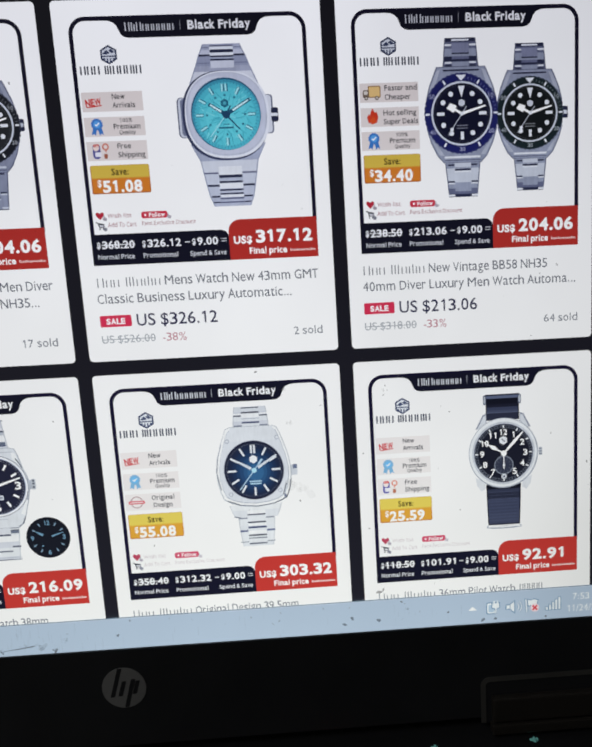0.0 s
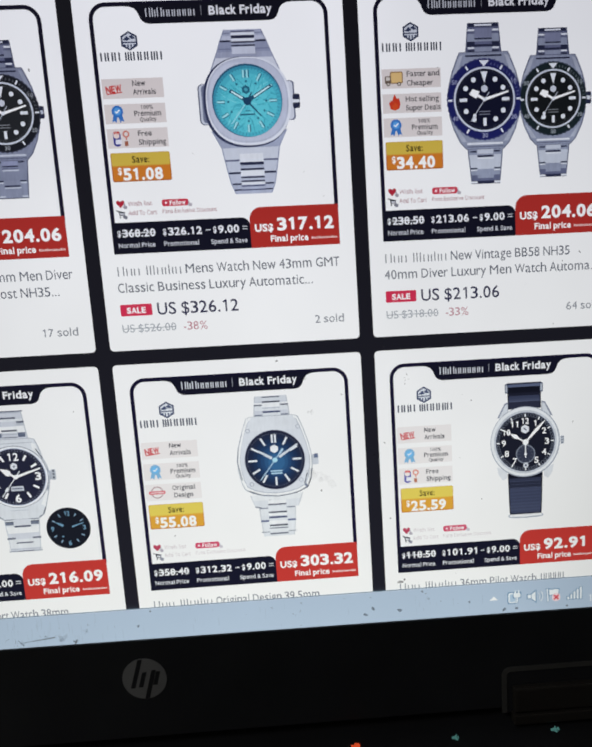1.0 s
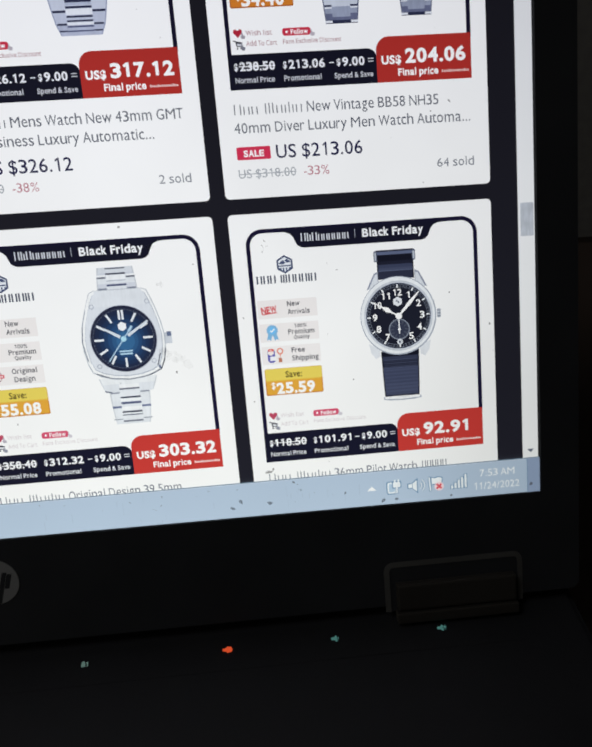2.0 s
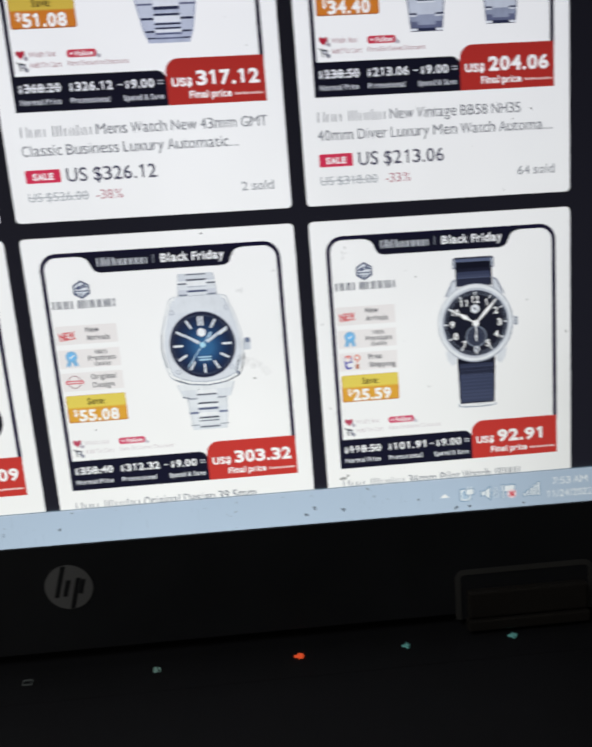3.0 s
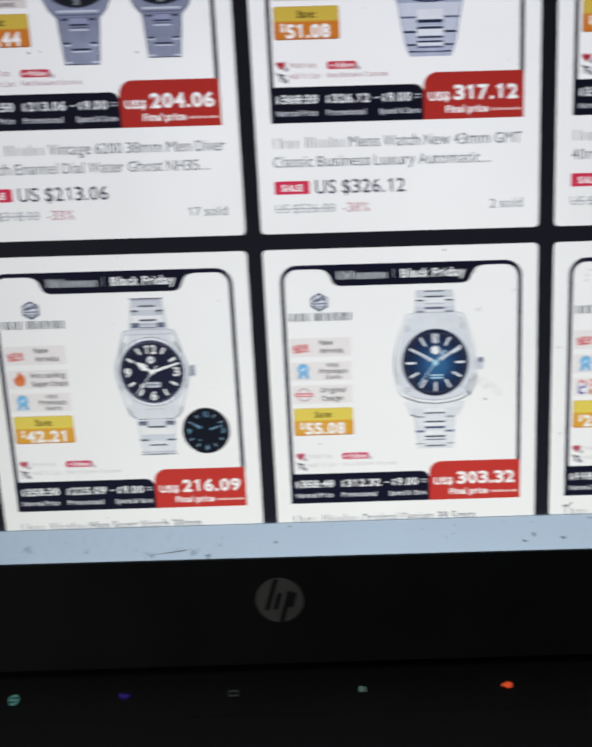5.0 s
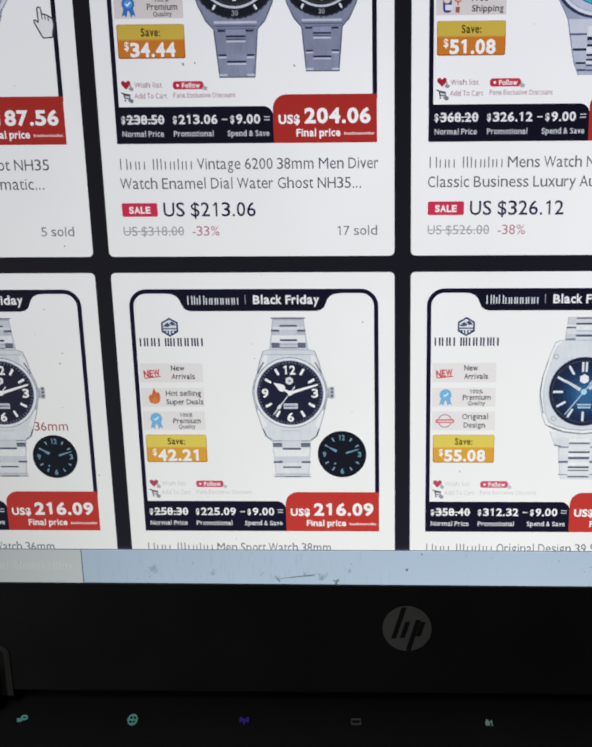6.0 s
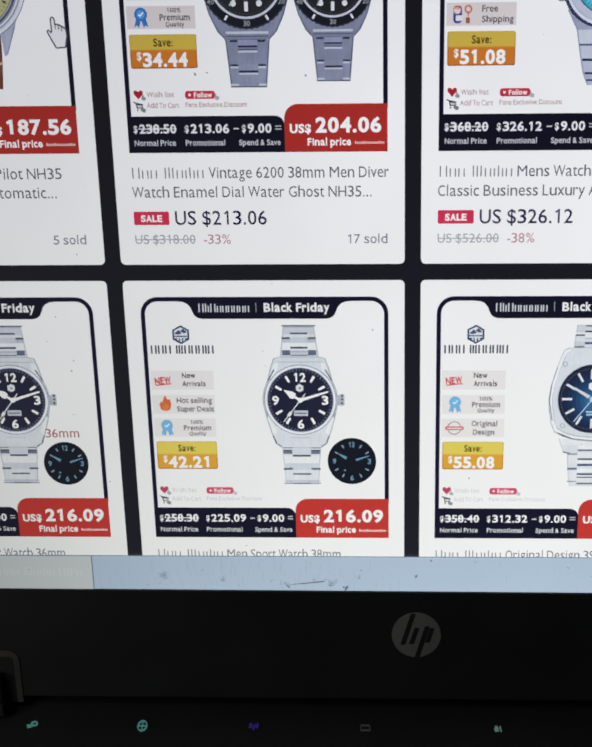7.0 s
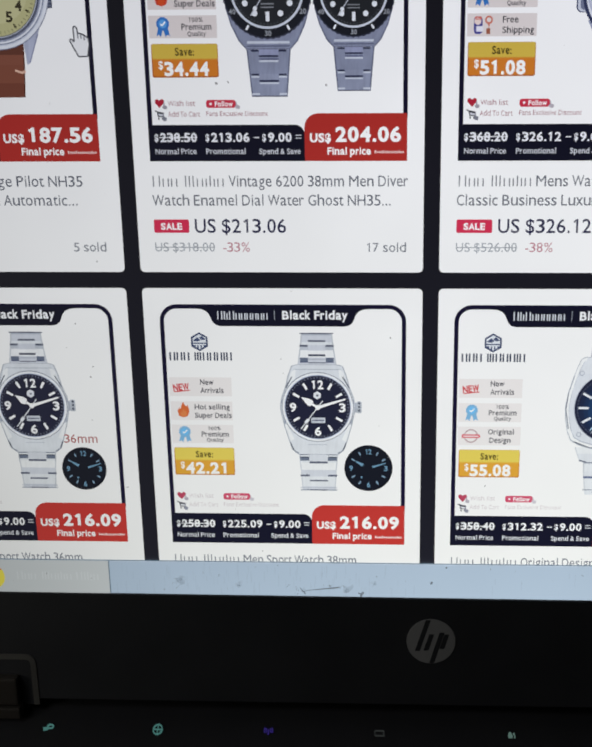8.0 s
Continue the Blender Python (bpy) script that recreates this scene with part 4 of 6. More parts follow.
    a.disc(cx, cz, 0.10, WHITE, 11, n=16)


def watch_leather(a):
    cx, cz = 4.40, 4.25
    HIDE = (122, 70, 54)
    band(a, cx, [(6.30, 0.52, HIDE), (5.9, 0.56, (112, 62, 48)), (5.35, 0.64, HIDE)], (84, 46, 36))
    band(a, cx, [(3.0, 0.66, (96, 54, 42)), (2.70, 0.66, (126, 74, 58)), (2.45, 0.65, HIDE), (2.0, 0.62, (110, 60, 46)), (1.64, 0.59, HIDE)], (84, 46, 36))
    for i in range(9):
        x0, z0 = cx + 0.38 + 0.03 * i, 2.34 - 0.07 * math.sin(math.pi * (i / 9) * 0.5)
        x1, z1 = cx + 0.41 + 0.03 * i, 2.34 - 0.07 * math.sin(math.pi * ((i + 1) / 9) * 0.5)
        a.line(x0, z0 - 0.02, x1, z1 - 0.02 + (0.05 if i > 6 else 0), 0.055, (222, 178, 156), 3 + 0.05 * i)
    for s in (-1, 1):
        a.poly([(cx + s * 0.72, cz - 1.80), (cx + s * 0.80, cz - 1.76), (cx + s * 1.12, cz - 0.90), (cx + s * 0.66, cz - 1.20)], S_MID, 3)
        a.poly([(cx + s * 0.72, cz + 1.80), (cx + s * 0.80, cz + 1.76), (cx + s * 1.12, cz + 0.90), (cx + s * 0.66, cz + 1.20)], S_MID, 3)
        a.line(cx + s * 0.80, cz - 1.74, cx + s * 1.06, cz - 1.05, 0.03, S_LOW, 3.3)
    a.rrect(cx + 1.30, cz - 0.42, cx + 1.50, cz + 0.30, 0.04, (74, 78, 96), 2.4)
    for i in range(8):
        a.dash(cx + 1.31, cx + 1.49, cz - 0.36 + i * 0.09, 0.03, (120, 126, 146), 2.7)
    for i, (r, tone) in enumerate(((1.44, (112, 117, 140)), (1.42, PALE_STEEL), (1.34, (196, 201, 216)), (1.31, (128, 133, 154)), (1.285, PALE_STEEL), (1.24, (150, 155, 176)), (1.20, (84, 88, 106)), (1.145, (176, 180, 194)), (1.12, (120, 118, 96)))):
        a.disc(cx, cz, r, tone, 5 + 0.3 * i)
    a.disc(cx, cz, 1.10, (186, 182, 134), 8.2)
    a.disc(cx + 0.05, cz + 0.05, 0.85, (196, 192, 146), 8.4)
    minute_track(a, cx, cz, 1.06, (84, 80, 56), 10, 0.07)
    for h in range(1, 13):
        x, z = dial_point(cx, cz, 0.72, h)
        w = 0.30 if h > 9 else 0.18
        a.text(str(h), x - w / 2, z, 0.25, (56, 50, 34), 10, width=0.09 if h == 1 else w, bold=0.03)
        x0, z0 = dial_point(cx, cz, 1.02, h)
        x1, z1 = dial_point(cx, cz, 0.92, h)
        a.line(x0, z0, x1, z1, 0.07, (74, 70, 46), 10.3, 0.03)
    pointers(a, cx, cz, 1.05, 10.1, 9.5, 36, (52, 50, 46), 11, 0.09)


def star_badge(a, x, z, blue):
    a.poly([(x - 0.12, z - 0.02), (x - 0.01, z - 0.08), (x - 0.06, z - 0.26), (x - 0.11, z - 0.20), (x - 0.18, z - 0.24)], blue, 2)
    a.poly([(x + 0.01, z - 0.08), (x + 0.12, z - 0.02), (x + 0.18, z - 0.24), (x + 0.11, z - 0.20), (x + 0.06, z - 0.26)], blue, 2)
    pts = []
    for i in range(24):
        r = 0.175 if i % 2 else 0.16
        pts.append((x + r * math.cos(math.pi * i / 12), z + 0.06 + r * math.sin(math.pi * i / 12)))
    a.poly(pts, blue, 3)
    a.disc(x, z + 0.06, 0.105, (92, 160, 226), 4, n=20)
    a.line(x - 0.06, z + 0.06, x - 0.015, z + 0.015, 0.032, WHITE, 5)
    a.line(x - 0.022, z + 0.015, x + 0.07, z + 0.11, 0.032, WHITE, 5)


def badge_new(a, z):
    red = (186, 62, 66) if a.washed else (204, 44, 40)
    a.text("NEW", 0.27, z - 0.03, 0.20, red, 2, width=0.46, bold=0.04, turn=0.10)
    a.line(0.30, z - 0.15, 0.74, z - 0.10, 0.03, red, 2)
    a.text("New", 1.05, z + 0.14, 0.15, DARK, 2, width=0.38, bold=0.015)
    a.text("Arrivals", 1.05, z - 0.10, 0.15, DARK, 2, width=0.66, bold=0.015)


def badge_fire(a, z):
    flame = [(0.53, 0.27), (0.60, 0.13), (0.66, 0.16), (0.70, 0.0), (0.66, -0.15), (0.53, -0.20), (0.40, -0.15), (0.36, 0.0), (0.42, 0.10), (0.45, 0.05), (0.48, 0.16)]
    a.poly([(x, z + w) for x, w in flame], (196, 88, 46) if a.washed else (204, 58, 34), 2)
    a.poly([(x * 0.55 + 0.24, z + w * 0.5 - 0.08) for x, w in flame], (204, 108, 60) if a.washed else (214, 78, 38), 3)
    a.text("Hot selling", 0.86, z + 0.12, 0.15, DARK, 2, width=1.0, bold=0.012)
    a.text("Super Deals", 0.86, z - 0.13, 0.15, DARK, 2, width=1.05, bold=0.012)


def badge_quality(a, z):
    star_badge(a, 0.54, z + 0.01, (104, 152, 196) if a.washed else (54, 116, 192))
    a.text("100%", 1.22, z + 0.17, 0.11, DARK, 2, width=0.36, bold=0.012)
    a.text("Premium", 1.02, z + 0.0, 0.15, DARK, 2, width=0.78, bold=0.012)
    a.text("Quality", 1.17, z - 0.17, 0.11, DARK, 2, width=0.48, bold=0.012)


def badge_shipping(a, z):
    a.rrect(0.34, z - 0.22, 0.56, z + 0.20, 0.09, (60, 58, 140), 2)
    a.disc(0.44, z + 0.09, 0.09, (236, 214, 206), 3, n=16)
    a.rect(0.40, z - 0.16, 0.58, z - 0.03, (232, 230, 240), 3)
    a.rrect(0.36, z + 0.12, 0.54, z + 0.20, 0.04, (196, 60, 54), 3)
    a.ring(0.72, z + 0.12, 0.06, 0.10, (206, 110, 90), 2, n=18)
    a.line(0.72, z + 0.04, 0.72, z - 0.06, 0.06, (206, 110, 90), 2, 0.01)
    a.rect(0.66, z - 0.22, 0.76, z - 0.08, (160, 92, 70), 2)
    a.text("Free", 1.07, z + 0.13, 0.15, DARK, 2, width=0.40, bold=0.012)
    a.text("Shipping", 1.07, z - 0.12, 0.15, DARK, 2, width=0.80, bold=0.012)


def badge_design(a, z):
    a.ring(0.53, z, 0.17, 0.20, (150, 116, 120), 2, n=24)
    a.rrect(0.27, z - 0.06, 0.79, z + 0.05, 0.03, (196, 84, 92), 3)
    a.rect(0.32, z - 0.02, 0.74, z + 0.01, (238, 226, 228), 4)
    a.text("Original", 1.02, z + 0.13, 0.15, DARK, 2, width=0.72, bold=0.012)
    a.text("Design", 1.06, z - 0.12, 0.15, DARK, 2, width=0.60, bold=0.012)


def badge_truck(a, z):
    a.rrect(0.42, z - 0.14, 0.80, z + 0.20, 0.04, (150, 116, 76), 2)
    a.rrect(0.45, z - 0.11, 0.77, z + 0.17, 0.03, (226, 190, 128), 3)
    a.rrect(0.26, z - 0.14, 0.46, z + 0.08, 0.05, (110, 92, 80), 2)
    a.rrect(0.29, z - 0.05, 0.41, z + 0.05, 0.03, (214, 206, 200), 3)
    for x in (0.36, 0.68):
        a.disc(x, z - 0.15, 0.06, (90, 78, 72), 4, n=14)
        a.disc(x, z - 0.15, 0.03, (220, 210, 200), 5, n=10)
    a.text("Faster and", 0.92, z + 0.13, 0.15, DARK, 2, width=0.98, bold=0.012)
    a.text("Cheaper", 0.92, z - 0.13, 0.15, DARK, 2, width=0.78, bold=0.012)


BADGES = {"new": badge_new, "fire": badge_fire, "quality": badge_quality, "shipping": badge_shipping, "design": badge_design, "truck": badge_truck}


def product_card(col, row, watch, badges, saved, normal, promo, final, title, shop=None, extra=0.0):
    """One offer. title: the first line after the maker's name, its width, the second line, its width.
    shop: sale price, old price, discount, number sold. extra: width of a last word that is not spelt out."""
    at = ((col - 3) * PITCH, ROW if row == 1 else 0.0)
    low = -2.955 if row == 1 else TASK - 0.2
    a = Art(2)
    a.rrect(-0.445, low, 7.315, 7.56, 0.13, WHITE)
    card = a.make("product_card", display, "white offer card with a %s" % watch[1], at)
    # picture frame, open below
    a = Art(3)
    r, w = 0.48, 0.12
    outer = [(0.0, 0.9)] + oval(r, 7.11 - r, r, r, 9, math.pi / 2, math.pi)[::-1] + oval(6.87 - r, 7.11 - r, r, r, 9, 0, math.pi / 2)[::-1] + [(6.87, 1.1)]
    q = r - w
    inner = [(w, 0.9)] + oval(r, 7.11 - r, q, q, 9, math.pi / 2, math.pi)[::-1] + oval(6.87 - r, 7.11 - r, q, q, 9, 0, math.pi / 2)[::-1] + [(6.87 - w, 1.1)]
    k = len(outer)
    a.add(outer + inner, [(i, i + 1, k + i + 1, k + i) for i in range(k - 1)], NAVY, 0)
    a.make("picture_frame", card, "dark navy picture border")
    # header tab
    a = Art(4)
    left = [(1.02, 7.05), (1.02, 6.99), (1.18, 6.975), (1.31, 6.92), (1.39, 6.83), (1.44, 6.71), (1.49, 6.60), (1.58, 6.53), (1.70, 6.50)]
    mid = 3.435
    a.poly(left + [(2 * mid - x, z) for x, z in left[::-1]], INK)
    a.stems(1.60, 6.805, 1.44, 0.24, "TliTxxxxxx", (196, 198, 206), 1, 0.15)
    a.rect(3.205, 6.69, 3.225, 6.95, (140, 142, 150), 1)
    a.text("Black Friday", 3.43, 6.82, 0.235, (236, 236, 240), 1, width=1.82, bold=0.03)
    a.make("header_tab", card, "black header tab with white lettering")
    # maker's mark
    a = Art(4)
    a.poly(hexagon(1.085, 6.055, 0.27), (48, 56, 84))
    a.poly(hexagon(1.085, 6.055, 0.215), (214, 218, 228), 0.5)
    for pts in (((0.90, 6.08), (1.03, 6.19), (1.12, 6.10), (1.02, 6.06)), ((1.08, 6.17), (1.16, 6.22), (1.27, 6.12), (1.16, 6.10)), ((0.90, 6.03), (1.27, 6.03), (1.27, 5.995), (0.90, 5.995)),
                ((0.90, 5.96), (0.98, 5.96), (0.98, 5.89), (0.91, 5.92)), ((1.02, 5.96), (1.06, 5.96), (1.06, 5.83), (1.02, 5.85)), ((1.11, 5.96), (1.15, 5.96), (1.15, 5.84), (1.11, 5.82)), ((1.20, 5.96), (1.27, 5.96), (1.27, 5.92), (1.20, 5.87))):
        a.poly(pts, (56, 64, 92), 1)
    a.make("maker_emblem", card, "dark blue hexagon emblem")
    for x, w2, shape in ((0.20, 0.60, "TTT"), (0.90, 1.10, "mTTTlT")):
        a = Art(4)
        a.stems(x, 5.635, w2, 0.235, shape, (40, 46, 66), 0, 0.19)
        tagged(a.make("maker_word", card, "row of dark upright bars"), kind="stuff")
    for i, kind in enumerate(badges):
        z = (4.755, 4.05, 3.36)[i]
        a = Art(4)
        # lower badges: the panel's washed-out look is put into their colours
        a.washed = row == 2
        a.rect(0.17, z - 0.275, 1.94, z + 0.275, TAG)
        BADGES[kind](a, z)
        a.make("badge", card, "pale grey badge with an icon")
    a = Art(4)
    low_tone = ORANGE if row == 1 else ORANGE_WASHED
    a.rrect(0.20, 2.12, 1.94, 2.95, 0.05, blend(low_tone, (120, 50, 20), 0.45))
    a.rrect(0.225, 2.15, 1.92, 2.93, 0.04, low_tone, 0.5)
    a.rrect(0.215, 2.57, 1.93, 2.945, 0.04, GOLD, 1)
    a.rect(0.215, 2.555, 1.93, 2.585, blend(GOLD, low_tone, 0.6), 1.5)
    a.text("Save:", 0.82, 2.755, 0.19, (64, 52, 20), 2, width=0.50, bold=0.02)
    a.text("$", 0.37, 2.43, 0.20, WHITE, 2, width=0.12, bold=0.02)
    a.text(saved, 0.52, 2.34, 0.335, WHITE, 2, width=1.17, bold=0.038)
    a.make("savings_tag", card, "yellow and orange savings tag")
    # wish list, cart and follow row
    # paler rose and red below: the panel's washed-out look put into the colours
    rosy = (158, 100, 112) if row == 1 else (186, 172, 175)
    a = Art(4)
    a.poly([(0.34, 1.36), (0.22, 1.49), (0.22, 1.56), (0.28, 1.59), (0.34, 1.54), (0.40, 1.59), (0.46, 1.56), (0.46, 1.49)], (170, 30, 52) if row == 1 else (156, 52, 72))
    a.poly([(0.44, 1.50), (0.47, 1.50), (0.48, 1.43), (0.54, 1.40), (0.52, 1.33), (0.45, 1.33), (0.40, 1.39), (0.44, 1.42)], (150, 142, 152), 1)
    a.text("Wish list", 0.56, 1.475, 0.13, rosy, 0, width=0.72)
    a.make("wish_mark", card, "small red heart with rose lettering")
    a = Art(4)
    a.line(0.20, 1.29, 0.26, 1.27, 0.03, DARK)
    a.poly([(0.25, 1.28), (0.45, 1.24), (0.42, 1.13), (0.28, 1.13)], DARK)
    for x in (0.30, 0.40):
        a.disc(x, 1.09, 0.025, DARK, 0, n=8)
    a.poly([(0.29, 1.22), (0.43, 1.20), (0.41, 1.155), (0.31, 1.155)], (206, 206, 214), 1)
    a.poly([(0.41, 1.22), (0.44, 1.22), (0.45, 1.14), (0.52, 1.11), (0.50, 1.03), (0.43, 1.03), (0.38, 1.11), (0.42, 1.13)], (120, 120, 132), 2)
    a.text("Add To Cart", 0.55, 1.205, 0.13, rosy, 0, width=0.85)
    a.make("cart_mark", card, "small dark cart with rose lettering")
    a = Art(4)
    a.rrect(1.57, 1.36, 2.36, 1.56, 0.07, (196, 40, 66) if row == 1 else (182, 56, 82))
    a.poly([(2.35, 1.50), (2.38, 1.50), (2.39, 1.44), (2.47, 1.41), (2.45, 1.33), (2.37, 1.33), (2.32, 1.40), (2.36, 1.42)], (176, 168, 176), 1)
    a.disc(1.69, 1.46, 0.035, WHITE, 1, n=10)
    a.text("Follow", 1.80, 1.46, 0.12, WHITE, 1, width=0.48, bold=0.03)
    a.make("follow_button", card, "red follow button with white lettering")
    a = Art(4)
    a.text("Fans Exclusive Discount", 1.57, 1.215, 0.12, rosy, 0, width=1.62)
    a.make("discount_text", card, "faint rose lettering")
    # price strip
    a = Art(4)
    a.poly(round_rect(0.0, 0.0, 4.16, 0.93, (0, 0, 0.26, 0)), INK)
    for body, x, wid in ((normal, 0.31, 0.98), (promo, 1.67, 1.02), ("9.00", 3.18, 0.63)):
        a.text("$", x - 0.155, 0.61, 0.18, (224, 224, 230), 1, width=0.105, bold=0.03)
        a.text(body, x, 0.615, 0.225, (232, 232, 238), 1, width=wid, bold=0.03)
    a.rect(0.28, 0.60, 1.30, 0.625, (232, 232, 238), 2)
    a.rect(2.81, 0.59, 2.95, 0.62, (224, 224, 230), 1)
    a.rect(3.91, 0.65, 4.07, 0.675, (200, 200, 208), 1)
    a.rect(3.91, 0.575, 4.07, 0.60, (200, 200, 208), 1)
    for body, x, wid in (("Normal Price", 0.16, 1.10), ("Promotional", 1.52, 1.05), ("Spend & Save", 2.94, 1.10)):
        a.text(body, x, 0.255, 0.14, (196, 196, 204), 1, width=wid, bold=0.02)
    a.make("price_strip", card, "black strip with white prices")
    a = Art(5)
    a.poly(round_rect(4.15, 0.0, 6.86, 1.215, (0, 0, 0, 0.36)), RED)
    a.text("US$", 4.29, 0.60, 0.22, WHITE, 1, width=0.56, bold=0.04)
    a.text(final, 4.97, 0.69, 0.37, WHITE, 1, width=1.73 if len(final) > 5 else 1.42, bold=0.038)
    a.text("Final price", 4.75, 0.26, 0.185, WHITE, 1, width=1.15, bold=0.03)
    a.bars(6.00, 0.225, 0.79, 0.055, 15, (236, 196, 192), 1, tall=(0, 4, 12), gap=0.3)
    a.make("price_banner", card, "red banner with the final price")
    a = Art(4)
    a.depth = 1.0 if row == 1 else 1.8        # darkens the lower pictures' greys against the paling in screen_color
    watch[0](a)
    a.make("watch_picture", card, watch[1])
    a = Art(4)
    rest, wid, second, wid2 = title
    if rest is not None:
        a.stems(0.0, -0.52, 0.73, 0.28, "Txx", GREY, 0, 0.105)
        a.stems(0.86, -0.52, 1.12, 0.28, "mxilix", GREY, 0, 0.105)
        a.text(rest, 6.33 - wid if col == 1 and row == 1 else 2.09, -0.52, 0.28, GREY, 0, width=wid)
    if extra:
        a.stems(2.09 + wid + 0.14, -0.52, extra, 0.28, "TTTTT", GREY, 0, 0.105)
    if second:
        a.text(second, 6.15 - wid2 if col == 1 else 0.0, -1.02, 0.28, GREY, 0, width=wid2)
    a.make("title_text", card, "grey title lettering")
    if shop:
        sale, old, cut, sold = shop
        a = Art(4)
        a.rrect(0.0, -1.885, 0.96, -1.53, 0.04, ROSE)
        a.text("SALE", 0.19, -1.71, 0.175, WHITE, 1, width=0.58, bold=0.04)
        a.make("sale_tag", card, "red sale tag")
        a = Art(4)
        a.text("US $" + sale, 1.12, -1.70, 0.365, (26, 26, 58), 0, width=2.48, bold=0.006)
        a.make("sale_price", card, "dark blue sale price")
        a = Art(4)
        a.text("US $" + old, 0.0, -2.27, 0.24, PALEG, 0, width=1.64)
        a.rect(0.0, -2.29, 1.64, -2.265, PALEG, 1)
        a.make("old_price", card, "struck-out grey old price")
        a = Art(4)
        a.text(cut, 1.87, -2.27, 0.25, (176, 116, 126), 0, width=0.73)
        a.make("discount_rate", card, "pale rose discount")
        a = Art(4)
        a.text(sold, 6.85, -2.275, 0.24, (110, 112, 120), 0, end=True)
        a.make("sold_count", card, "grey count of sales")
    return card


LEATHER = (watch_leather, "cream-dialled watch on a brown leather strap")
PAIR_BLACK = (watch_pair_black, "pair of steel diving watches with black dials")
CYAN = (watch_cyan, "steel watch with a turquoise dial")
PAIR_COLOUR = (watch_pair_colour, "pair of steel diving watches, blue and green")
FIELD_36 = (watch_field_36, "smaller steel watch with a black dial and numerals")
FIELD_38 = (watch_field_38, "steel watch with a black dial and numerals")
CUSHION = (watch_cushion, "cushion-shaped steel watch with a blue dial")
PILOT = (watch_pilot, "black-dialled watch on a black fabric strap")

product_card(1, 1, LEATHER, ("new", "quality", "shipping"), "30.99", "216.50", "196.56", "187.56",
             ("Vintage Pilot NH35", 3.2, "Men Automatic...", 2.85), ("196.56", "290.00", "-32%", "5 sold"))
product_card(2, 1, PAIR_BLACK, ("truck", "fire", "quality"), "34.44", "238.50", "213.06", "204.06",
             ("Vintage 6200 38mm Men Diver", 4.80, "Watch Enamel Dial Water Ghost NH35...", 6.43), ("213.06", "318.00", "-33%", "17 sold"))
product_card(3, 1, CYAN, ("new", "quality", "shipping"), "51.08", "368.20", "326.12", "317.12",
             ("Mens Watch New 43mm GMT", 4.72, "Classic Business Luxury Automatic...", 5.95), ("326.12", "526.00", "-38%", "2 sold"))
product_card(4, 1, PAIR_COLOUR, ("truck", "fire", "quality"), "34.40", "238.50", "213.06", "204.06",
             ("New Vintage BB58 NH35", 3.78, "40mm Diver Luxury Men Watch Automa...", 6.78), ("213.06", "318.00", "-33%", "64 sold"))
product_card(1, 2, FIELD_36, ("new", "fire", "quality"), "42.21", "258.30", "225.09", "216.09", ("Men Sport Watch 36mm", 3.35, None, 0))
product_card(2, 2, FIELD_38, ("new", "fire", "quality"), "42.21", "258.30", "225.09", "216.09", ("Men Sport Watch 38mm", 3.35, None, 0))
product_card(3, 2, CUSHION, ("new", "quality", "design"), "55.08", "358.40", "312.32", "303.32", ("Original Design 39.5mm", 3.42, None, 0))
product_card(4, 2, PILOT, ("new", "quality", "shipping"), "25.59", "118.50", "101.91", "92.91", ("36mm Pilot Watch", 2.62, None, 0), extra=0.82)

# scroll bar
a = Art(4)
a.rect(16.33, TASK - 0.1, RIGHT + 0.1, TOP + 0.1, (232, 232, 234))
a.rrect(16.40, 6.40, 16.80, 7.38, 0.03, (170, 173, 182), 1)
a.poly([(16.48, -0.30), (16.70, -0.30), (16.59, -0.42)], (80, 84, 96), 1)
a.make("scrollbar", display, "pale grey scroll bar with a darker thumb")

# taskbar with its button, tray symbols and clock
a = Art(14)
a.rect(LEFT - 0.1, FOOT - 0.1, RIGHT + 0.1, TASK, (142, 156, 178))
task = a.make("taskbar", display, "pale blue translucent taskbar")
a = Art(14)
a.rect(LEFT - 0.1, TASK - 0.025, RIGHT + 0.1, TASK, (70, 88, 104), 1)
a.make("edge_line", task, "dark line along the bar")
a = Art(14)
a.rect(LEFT - 0.1, TASK - 0.055, RIGHT + 0.1, TASK - 0.027, (160, 170, 192), 1)
a.make("highlight_line", task, "pale line along the bar")
a = Art(15)
a.rect(-14.6, FOOT - 0.1, -10.16, TASK - 0.03, (166, 167, 169), 1)
a.rect(-10.18, FOOT - 0.1, -10.15, TASK - 0.03, (70, 84, 98), 2)
a.disc(-13.75, -1.16, 0.40, (214, 186, 60), 2, n=28)
a.disc(-13.75, -1.16, 0.18, (70, 120, 190), 3, n=20)
a.poly([(-14.1, -0.92), (-13.75, -0.76), (-13.40, -0.92), (-13.75, -0.98)], (180, 60, 50), 3)
a.stems(-13.0, -1.10, 0.62, 0.26, "Txx", (178, 179, 182), 2, 0.12)
a.stems(-12.25, -1.10, 0.95, 0.26, "mxilix", (178, 179, 182), 2, 0.12)
a.stems(-11.2, -1.10, 0.72, 0.26, "Tllix", (178, 179, 182), 2, 0.12)
a.make("task_button", task, "lighter window button with a round icon")
a = Art(15)
